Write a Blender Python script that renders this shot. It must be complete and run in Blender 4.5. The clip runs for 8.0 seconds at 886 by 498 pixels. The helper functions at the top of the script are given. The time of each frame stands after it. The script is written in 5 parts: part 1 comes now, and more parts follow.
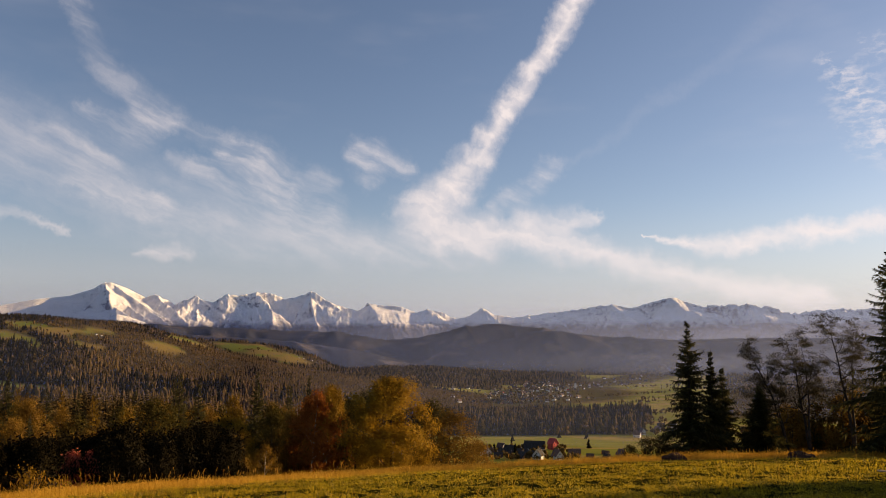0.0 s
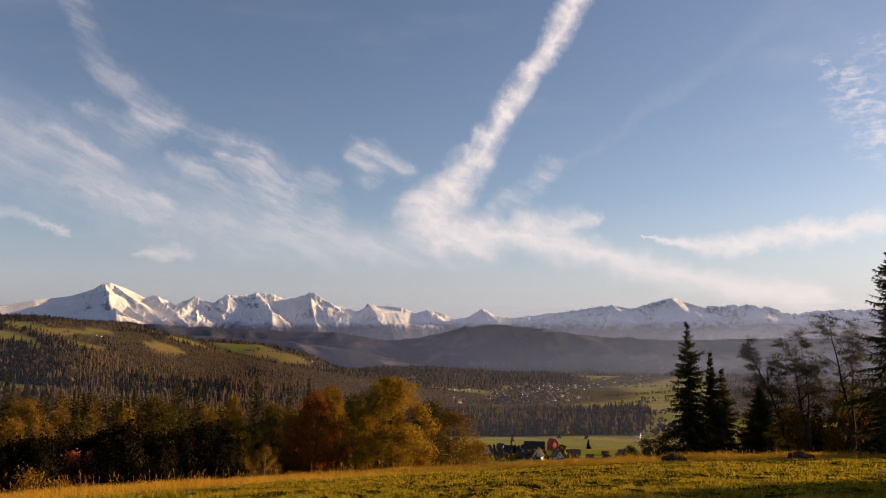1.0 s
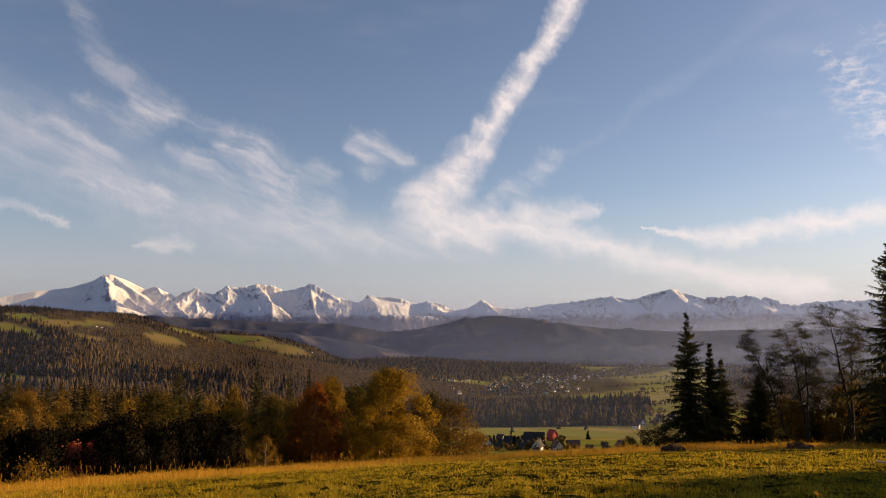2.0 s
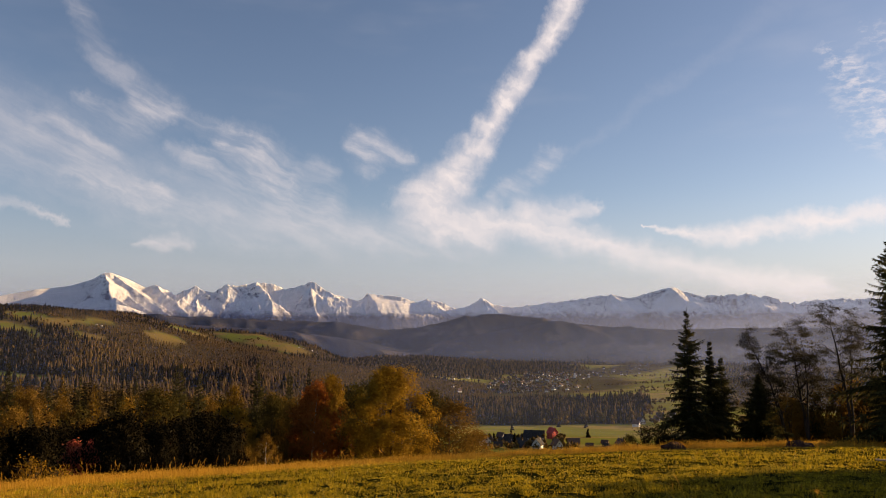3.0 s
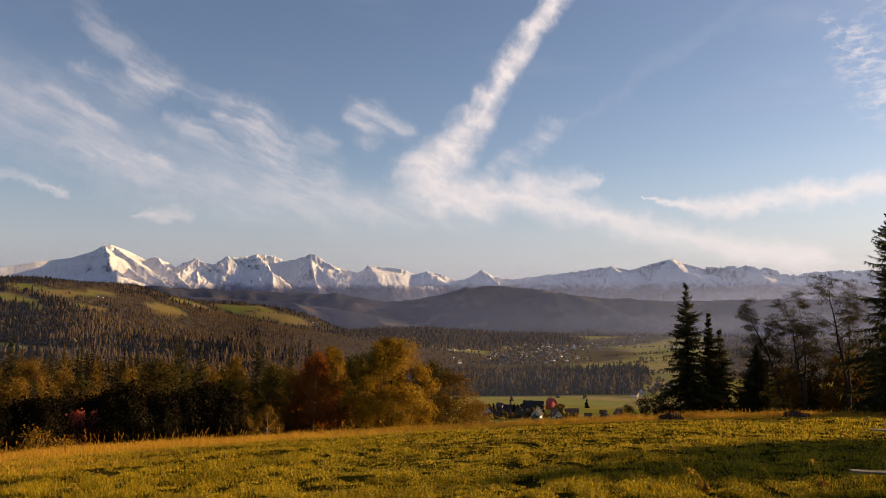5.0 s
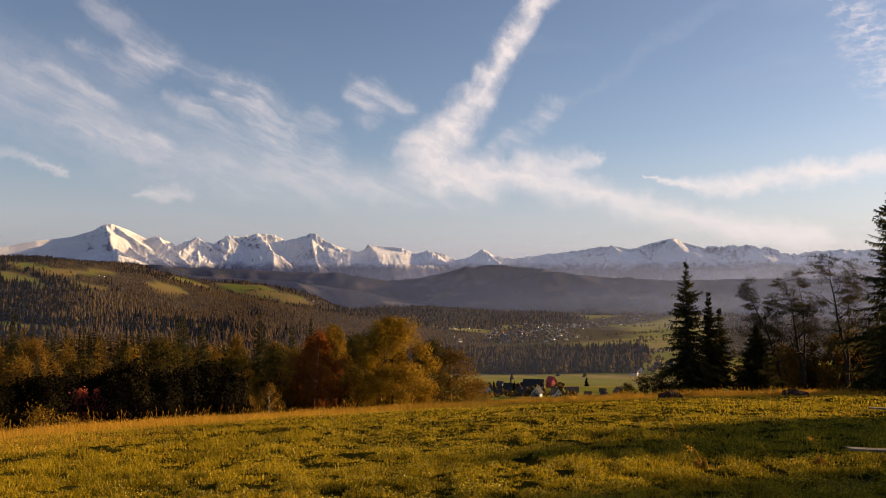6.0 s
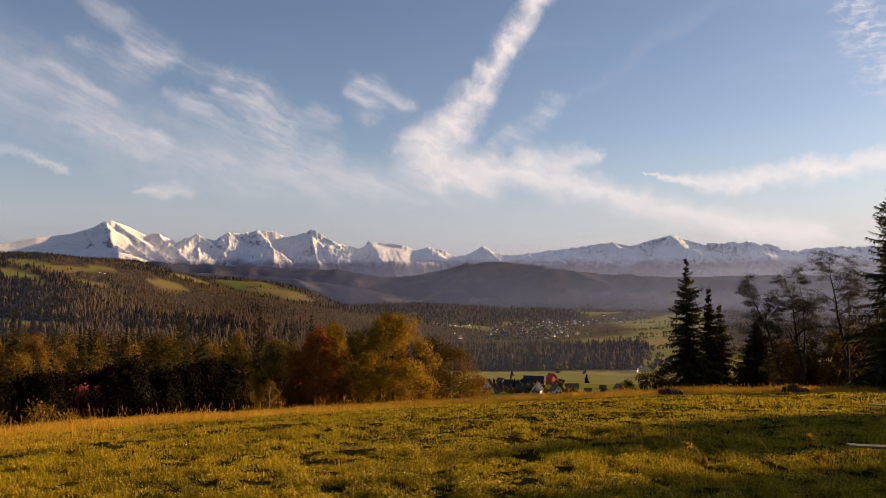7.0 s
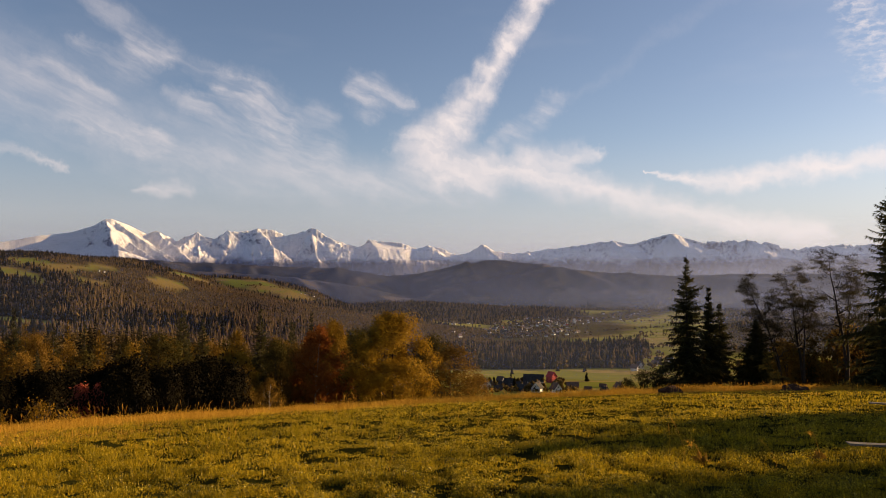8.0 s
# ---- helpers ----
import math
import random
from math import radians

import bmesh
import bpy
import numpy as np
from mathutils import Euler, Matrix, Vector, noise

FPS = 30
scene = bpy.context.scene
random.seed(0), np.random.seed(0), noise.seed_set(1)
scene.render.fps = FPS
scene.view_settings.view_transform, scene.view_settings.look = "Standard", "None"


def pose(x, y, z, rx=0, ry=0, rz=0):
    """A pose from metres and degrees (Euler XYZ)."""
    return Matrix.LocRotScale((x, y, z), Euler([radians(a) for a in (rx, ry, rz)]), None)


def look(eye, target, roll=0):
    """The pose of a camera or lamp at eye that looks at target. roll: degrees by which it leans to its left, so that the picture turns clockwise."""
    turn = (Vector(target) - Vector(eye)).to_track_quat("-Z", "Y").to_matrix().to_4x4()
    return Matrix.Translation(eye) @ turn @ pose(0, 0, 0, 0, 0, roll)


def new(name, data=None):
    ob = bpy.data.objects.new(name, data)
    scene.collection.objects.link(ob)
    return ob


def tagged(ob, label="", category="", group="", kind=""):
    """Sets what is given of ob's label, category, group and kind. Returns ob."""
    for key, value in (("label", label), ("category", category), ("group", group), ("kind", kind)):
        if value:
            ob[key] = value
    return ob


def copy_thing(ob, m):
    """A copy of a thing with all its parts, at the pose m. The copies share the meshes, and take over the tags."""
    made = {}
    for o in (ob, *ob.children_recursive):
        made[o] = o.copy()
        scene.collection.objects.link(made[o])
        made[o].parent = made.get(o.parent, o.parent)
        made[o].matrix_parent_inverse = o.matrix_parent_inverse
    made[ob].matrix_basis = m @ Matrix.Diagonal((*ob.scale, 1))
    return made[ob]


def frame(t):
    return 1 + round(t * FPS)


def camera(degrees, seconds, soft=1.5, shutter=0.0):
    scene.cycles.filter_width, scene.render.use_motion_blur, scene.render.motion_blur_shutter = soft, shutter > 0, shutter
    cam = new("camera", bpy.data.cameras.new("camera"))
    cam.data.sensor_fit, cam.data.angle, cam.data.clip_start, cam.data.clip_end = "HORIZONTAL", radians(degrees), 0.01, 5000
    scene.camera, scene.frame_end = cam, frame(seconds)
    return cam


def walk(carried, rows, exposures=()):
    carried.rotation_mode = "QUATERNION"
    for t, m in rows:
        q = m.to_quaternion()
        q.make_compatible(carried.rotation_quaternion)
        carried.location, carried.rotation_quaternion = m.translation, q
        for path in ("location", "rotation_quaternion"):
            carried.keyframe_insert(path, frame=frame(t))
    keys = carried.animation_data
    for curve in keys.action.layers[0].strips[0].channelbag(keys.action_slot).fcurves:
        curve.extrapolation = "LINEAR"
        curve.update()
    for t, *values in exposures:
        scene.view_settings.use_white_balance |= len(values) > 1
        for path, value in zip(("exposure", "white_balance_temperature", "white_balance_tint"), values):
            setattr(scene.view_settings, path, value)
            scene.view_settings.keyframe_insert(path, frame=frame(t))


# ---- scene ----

# ---- camera: held by hand, tilting down from one standing place ----
cam = camera(62.0, 8.0, soft=0.65)
EYE = 1.6
# time, tilt above the horizon, turn to the right, roll
TILTS = [
    (0.0, 6.90, 0.0, 0.0), (0.5, 7.01, 0.0, 0.02), (1.0, 6.94, 0.01, 0.0), (1.5, 6.60, 0.02, -0.04), (1.7, 6.41, 0.02, -0.04),
    (2.8, 6.17, 0.02, -0.04), (3.0, 6.13, 0.02, -0.04), (3.5, 5.56, 0.02, -0.04), (4.0, 5.20, 0.02, -0.05), (4.5, 4.61, 0.02, -0.05),
    (4.7, 4.43, 0.02, -0.05), (5.8, 2.47, -0.02, -0.04), (6.0, 2.33, -0.03, -0.04), (6.5, 1.87, -0.05, -0.04), (7.0, 2.08, -0.05, -0.04),
    (7.5, 2.02, -0.05, -0.04), (8.0, 1.96, -0.05, -0.04),
]
walk(cam, [(t, pose(0, 0, EYE, 90 + tilt, -roll, -turn)) for t, tilt, turn, roll in TILTS])

# ---- light: low evening sun from the west, clear sky with cirrus ----
SUN_AZ, SUN_EL = 71.0, 13.0          # degrees to the right of the view, above the horizon
scene.view_settings.exposure = 1.2


class Nodes:
    """Short hand for building a node tree."""

    def __init__(self, tree):
        self.tree = tree

    def add(self, kind, **settings):
        node = self.tree.nodes.new(kind)
        for key, value in settings.items():
            setattr(node, key, value)
        return node

    def plug(self, value, socket):
        if isinstance(value, bpy.types.NodeSocket):
            self.tree.links.new(value, socket)
        else:
            socket.default_value = value

    def math(self, op, a, b=0.0, c=0.0, clamp=False):
        node = self.add("ShaderNodeMath", operation=op, use_clamp=clamp)
        for value, socket in zip((a, b, c), node.inputs):
            self.plug(value, socket)
        return node.outputs[0]

    def vec(self, op, a, b=(0, 0, 0), scale=None):
        node = self.add("ShaderNodeVectorMath", operation=op)
        self.plug(a, node.inputs[0])
        self.plug(b, node.inputs[1])
        if scale is not None:
            self.plug(scale, node.inputs["Scale"])
        return node.outputs["Value"] if op in ("DOT_PRODUCT", "LENGTH", "DISTANCE") else node.outputs[0]

    def xyz(self, x, y, z):
        node = self.add("ShaderNodeCombineXYZ")
        for value, socket in zip((x, y, z), node.inputs):
            self.plug(value, socket)
        return node.outputs[0]

    def noise(self, vector, scale, detail=4.0, rough=0.55, distortion=0.0, colour=False):
        node = self.add("ShaderNodeTexNoise")
        self.plug(vector, node.inputs["Vector"])
        node.inputs["Scale"].default_value, node.inputs["Detail"].default_value = scale, detail
        node.inputs["Roughness"].default_value, node.inputs["Distortion"].default_value = rough, distortion
        return node.outputs["Color" if colour else "Fac"]

    def smooth(self, value, low, high, to_low=0.0, to_high=1.0):
        node = self.add("ShaderNodeMapRange", interpolation_type="SMOOTHSTEP")
        for v, key in ((value, "Value"), (low, "From Min"), (high, "From Max"), (to_low, "To Min"), (to_high, "To Max")):
            self.plug(v, node.inputs[key])
        return node.outputs[0]

    def mix(self, factor, a, b, blend="MIX"):
        node = self.add("ShaderNodeMix", data_type="RGBA", blend_type=blend)
        self.plug(factor, node.inputs["Factor"])
        self.plug(a if isinstance(a, bpy.types.NodeSocket) else (*a, 1), node.inputs[6])
        self.plug(b if isinstance(b, bpy.types.NodeSocket) else (*b, 1), node.inputs[7])
        return node.outputs[2]


def make_sky():
    world = bpy.data.worlds.new("evening_sky")
    scene.world = world
    world.use_nodes = True
    world.node_tree.nodes.clear()
    n = Nodes(world.node_tree)
    sky = n.add("ShaderNodeTexSky", sky_type="NISHITA", sun_disc=False, sun_elevation=radians(SUN_EL), sun_rotation=radians(SUN_AZ),
                altitude=1000.0, air_density=1.0, dust_density=1.1, ozone_density=1.4)
    way = n.add("ShaderNodeTexCoord").outputs["Generated"]
    split = n.add("ShaderNodeSeparateXYZ")
    n.plug(way, split.inputs[0])
    az = n.math("MULTIPLY", n.math("ARCTAN2", split.outputs[0], split.outputs[1]), 57.2958)
    el = n.math("MULTIPLY", n.math("ARCSINE", split.outputs[2]), 57.2958)
    flat = n.xyz(az, el, 0.0)
    # ragged edges: the plan of the clouds is bent by two sizes of noise
    bend = n.vec("SUBTRACT", n.noise(flat, 0.22, 3.0, colour=True), (0.5, 0.5, 0.5))
    fine = n.vec("SUBTRACT", n.noise(flat, 0.9, 5.0, 0.6, colour=True), (0.5, 0.5, 0.5))
    bent = n.vec("ADD", flat, n.vec("ADD", n.vec("SCALE", bend, scale=2.4), n.vec("SCALE", fine, scale=1.4)))
    whisk = n.vec("SUBTRACT", n.noise(n.vec("MULTIPLY", flat, (1.0, 0.6, 1.0)), 3.2, 3.0, 0.6, colour=True), (0.5, 0.5, 0.5))
    bent = n.vec("MULTIPLY", n.vec("ADD", bent, n.vec("SCALE", whisk, scale=0.42)), (1, 1, 0))

    def streak(points, widths, strength, soft=1.0):
        """A wisp along a line of points (azimuth, elevation), each with its half width in degrees."""
        best = None
        for (a, wa), (b, wb) in zip(zip(points, widths), zip(points[1:], widths[1:])):
            ax, ay = a
            bx, by = b[0] - ax, b[1] - ay
            rel = n.vec("SUBTRACT", bent, (ax, ay, 0))
            along = n.math("DIVIDE", n.vec("DOT_PRODUCT", rel, (bx, by, 0)), bx * bx + by * by, clamp=True)
            off = n.vec("LENGTH", n.vec("SUBTRACT", rel, n.vec("SCALE", (bx, by, 0), scale=along)))
            width = n.math("MULTIPLY_ADD", along, wb - wa, wa)
            fall = n.smooth(n.math("DIVIDE", off, width), 1.15 + 0.45 * soft, -0.15)
            best = fall if best is None else n.math("MAXIMUM", best, fall)
        return n.math("MULTIPLY", best, strength)

    ripple = n.noise(n.vec("ADD", n.vec("MULTIPLY", flat, (0.8, 1.7, 1.0)), n.vec("SCALE", fine, scale=0.8)), 1.1, 3.0, 0.6)

    def mackerel(cover):
        """Breaks a wisp into small rippled flakes."""
        return n.math("MULTIPLY", cover, n.smooth(ripple, 0.38, 0.72))

    # feathers drawn out along the high wind, for the thin wisps
    slant = n.xyz(n.vec("DOT_PRODUCT", bent, (0.22, -0.09, 0)), n.vec("DOT_PRODUCT", bent, (0.34, 0.9, 0)), 0.0)
    eased = n.vec("ADD", flat, n.vec("SCALE", bend, scale=2.0))
    drawn = n.xyz(n.vec("DOT_PRODUCT", eased, (0.16, -0.08, 0)), n.vec("DOT_PRODUCT", eased, (0.34, 0.80, 0)), 0.0)
    feather = n.smooth(n.noise(drawn, 1.0, 4.0, 0.55), 0.32, 0.68, 0.22, 1.2)

    def wisp(points, widths, strength):
        return n.math("MULTIPLY", streak(points, [1.5 * w for w in widths], 0.68 * strength, 2.4), feather)

    wisps = [
        streak([(11.4, 26.6), (9.8, 23.7), (7.5, 20.6), (5.2, 17.9), (3.0, 14.3), (0.3, 11.3), (-1.6, 9.4)], [1.05, 1.0, 0.92, 0.92, 1.05, 1.8, 1.7], 1.0, 1.0),
        streak([(-2.9, 10.0), (0.2, 8.9), (3.8, 8.9)], [1.0, 1.3, 0.9], 0.75, 1.2),
        streak([(6.6, 8.9), (9.5, 8.7), (11.9, 9.1)], [1.2, 1.2, 0.4], 0.65, 1.4),
        streak([(-0.2, 7.4), (6.0, 8.0), (11.6, 6.4), (16.5, 4.7), (21.6, 3.6), (27.0, 2.9)], [0.7, 1.2, 1.0, 0.9, 0.8, 0.9], 0.74, 1.4),
        streak([(15.2, 7.2), (21.0, 6.8), (26.2, 7.4), (33.5, 8.0)], [0.04, 0.62, 0.55, 0.5], 0.8, 2.8),
        wisp([(-29.6, 24.6), (-27.2, 22.0), (-25.2, 18.6), (-22.6, 17.0), (-20.2, 16.4)], [0.3, 0.4, 0.5, 0.55, 0.5], 0.42),
        wisp([(-20.2, 16.0), (-18.4, 15.2), (-16.4, 14.4)], [0.4, 0.35, 0.4], 0.34),
        wisp([(-26.9, 16.2), (-24.0, 15.2), (-22.2, 14.9)], [0.3, 0.6, 0.5], 0.5),
        wisp([(-23.3, 16.2), (-21.0, 15.9)], [0.4, 0.5], 0.6),
        wisp([(-16.9, 13.9), (-14.9, 13.1), (-13.0, 11.9), (-12.6, 11.0)], [0.4, 0.7, 0.8, 0.6], 0.85),
        wisp([(-20.5, 13.4), (-18.2, 12.8)], [0.3, 0.3], 0.4),
        wisp([(-19.0, 12.4), (-15.2, 11.6), (-12.4, 10.4), (-9.8, 9.0)], [0.4, 0.7, 0.9, 1.0], 0.55),
        n.math("MULTIPLY", streak([(-34.0, 13.8), (-27.0, 11.6), (-18.6, 8.9), (-8.0, 7.2), (3.0, 6.8)], [3.2, 2.8, 2.2, 1.7, 1.3], 0.42, 1.5), n.math("MULTIPLY_ADD", feather, 0.45, 0.55)),
        wisp([(-29.2, 14.0), (-25.2, 12.9)], [0.4, 0.45], 0.5),
        wisp([(-27.0, 11.0), (-21.5, 9.6)], [0.4, 0.5], 0.55),
        wisp([(-33.0, 8.6), (-27.2, 7.3)], [0.32, 0.1], 0.6),
        wisp([(-23.0, 6.0), (-20.5, 6.15), (-19.3, 6.0)], [0.1, 0.3, 0.2], 0.7),
        wisp([(-6.6, 14.6), (-4.8, 14.1), (-2.8, 13.2)], [0.45, 0.5, 0.35], 0.55),
        wisp([(-6.1, 14.0), (-5.6, 12.6)], [0.6, 0.45], 0.6),
        wisp([(-10.0, 12.5), (-8.8, 12.0)], [0.5, 0.4], 0.4),
        wisp([(4.0, 10.5), (6.4, 11.4), (8.5, 12.9)], [0.3, 0.45, 0.4], 0.5),
        streak([(9.5, 13.2), (20.3, 19.2), (30.0, 25.0)], [0.4, 0.6, 1.6], 0.05, 1.4),
        mackerel(streak([(28.4, 18.6), (30.0, 16.0), (31.4, 13.4), (36.0, 12.4)], [0.7, 1.9, 1.5, 2.6], 0.6)),
        mackerel(streak([(31.0, 19.2), (36.0, 18.0)], [1.0, 2.0], 0.42)),
    ]
    cover = wisps[0]
    for wisp in wisps[1:]:
        cover = n.math("SUBTRACT", n.math("ADD", cover, wisp), n.math("MULTIPLY", cover, wisp))
    # fibres inside the wisps, and a faint veil that goes on all round
    fibre = n.math("ADD", n.math("MULTIPLY", n.noise(slant, 0.9, 5.0, 0.52), 0.75), n.math("MULTIPLY", n.noise(flat, 0.5, 3.0, 0.5), 0.25))
    cover = n.math("MULTIPLY", cover, n.smooth(fibre, 0.28, 0.68, 0.55, 1.12))
    veil = n.math("MULTIPLY", n.smooth(n.noise(n.vec("MULTIPLY", flat, (0.05, 0.16, 1)), 1.0, 4.0), 0.5, 0.85), 0.12)
    cover = n.math("MAXIMUM", cover, veil)
    high = n.smooth(el, 0.0, 1.5)
    cover = n.math("MULTIPLY", cover, high)
    blue = n.add("ShaderNodeVectorMath", operation="MULTIPLY")
    n.plug(sky.outputs[0], blue.inputs[0])
    blue.inputs[1].default_value = SKY_TINT
    toward = n.math("MULTIPLY_ADD", n.vec("DOT_PRODUCT", way, (math.sin(radians(SUN_AZ)), math.cos(radians(SUN_AZ)), 0.0)), 0.5, 0.5)
    lit = n.mix(toward, CLOUD_FAR, CLOUD_NEAR)
    low = n.math("MULTIPLY", n.smooth(el, 11.0, 0.0), 0.75)
    colour = n.mix(low, blue.outputs[0], n.mix(toward, HAZE_FAR, HAZE_NEAR))
    colour = n.mix(cover, colour, lit)
    back = n.add("ShaderNodeBackground")
    n.plug(colour, back.inputs[0])
    back.inputs[1].default_value = SKY_STRENGTH
    n.tree.links.new(back.outputs[0], n.add("ShaderNodeOutputWorld").inputs[0])


SKY_STRENGTH, SKY_TINT = 0.053, (1.12, 1.0, 1.03)
CLOUD_FAR, CLOUD_NEAR, HAZE_FAR, HAZE_NEAR = (4.8, 4.45, 4.6), (8.6, 7.5, 7.2), (2.4, 2.38, 2.95), (5.1, 4.95, 5.5)
make_sky()
sun_data = bpy.data.lights.new("sun", "SUN")
sun_data.energy, sun_data.angle, sun_data.color = 5.0, radians(0.5), (1.0, 0.68, 0.34)
sun_way = Vector((math.sin(radians(SUN_AZ)) * math.cos(radians(SUN_EL)), math.cos(radians(SUN_AZ)) * math.cos(radians(SUN_EL)), math.sin(radians(SUN_EL))))
new("sun", sun_data).matrix_world = look(sun_way * 900, (0, 0, 0))


# ---- materials ----
def material(name):
    m = bpy.data.materials.new(name)
    m.use_nodes = True
    m.node_tree.nodes.clear()
    n = Nodes(m.node_tree)
    out = n.add("ShaderNodeOutputMaterial")
    return m, n, out


def plain(name, dark, light, scale, rough=0.8, bump=0.3, size=0.02, detail_scale=None, random=0.0, metallic=0.0):
    """A surface of two shades mixed by coarse and fine noise, with fine relief."""
    m, n, out = material(name)
    at = n.add("ShaderNodeTexCoord").outputs["Object"]
    coarse = n.noise(at, scale, 4.0)
    grain = n.noise(at, detail_scale or scale * 9, 5.0, 0.65)
    blend = n.smooth(n.math("MULTIPLY_ADD", grain, 0.5, n.math("MULTIPLY", coarse, 0.6)), 0.35, 0.75)
    if random:
        blend = n.math("ADD", blend, n.math("MULTIPLY_ADD", n.add("ShaderNodeObjectInfo").outputs["Random"], random, -0.5 * random), clamp=True)
    p = n.add("ShaderNodeBsdfPrincipled")
    n.plug(n.mix(blend, dark, light), p.inputs["Base Color"])
    n.plug(n.math("MULTIPLY_ADD", grain, 0.25, rough - 0.12, clamp=True), p.inputs["Roughness"])
    p.inputs["Metallic"].default_value = metallic
    p.inputs["Specular IOR Level"].default_value = 0.15 if rough > 0.75 else 0.5
    b = n.add("ShaderNodeBump")
    b.inputs["Strength"].default_value, b.inputs["Distance"].default_value = bump, size
    n.plug(grain, b.inputs["Height"])
    n.tree.links.new(b.outputs[0], p.inputs["Normal"])
    n.tree.links.new(p.outputs[0], out.inputs[0])
    return m


def foliage(name, shades, through_light=0.35, object_shift=0.25, gloss=0.008, patch_size=2.0, each=0.55, broad=0.9):
    """Leaves: each one takes its own shade, and lets some light through."""
    m, n, out = material(name)
    leaf = n.add("ShaderNodeNewGeometry").outputs["Random Per Island"]
    whole = n.add("ShaderNodeObjectInfo").outputs["Random"]
    at = n.add("ShaderNodeTexCoord").outputs["Object"]
    patch = n.noise(at, 1.0 / patch_size, 3.0)
    pick = n.math("ADD", n.math("MULTIPLY", leaf, each), n.math("MULTIPLY_ADD", whole, object_shift, n.math("MULTIPLY_ADD", patch, broad, 0.475 - (each + broad) * 0.5 - object_shift * 0.5)), clamp=True)
    ramp = n.add("ShaderNodeValToRGB")
    while len(ramp.color_ramp.elements) < len(shades):
        ramp.color_ramp.elements.new(0.5)
    for i, (e, c) in enumerate(zip(ramp.color_ramp.elements, shades)):
        e.position, e.color = i / (len(shades) - 1), (*c, 1)
    n.plug(pick, ramp.inputs[0])
    d, t, g = n.add("ShaderNodeBsdfDiffuse"), n.add("ShaderNodeBsdfTranslucent"), n.add("ShaderNodeBsdfGlossy")
    g.inputs["Roughness"].default_value = 0.45
    g.inputs["Color"].default_value = (0.6, 0.6, 0.55, 1)
    for b in (d, t):
        n.plug(ramp.outputs[0], b.inputs[0])
    one, two = n.add("ShaderNodeMixShader"), n.add("ShaderNodeMixShader")
    one.inputs[0].default_value = through_light
    n.tree.links.new(d.outputs[0], one.inputs[1])
    n.tree.links.new(t.outputs[0], one.inputs[2])
    two.inputs[0].default_value = gloss * 0.4
    n.tree.links.new(one.outputs[0], two.inputs[1])
    n.tree.links.new(g.outputs[0], two.inputs[2])
    n.tree.links.new(two.outputs[0], out.inputs[0])
    return m


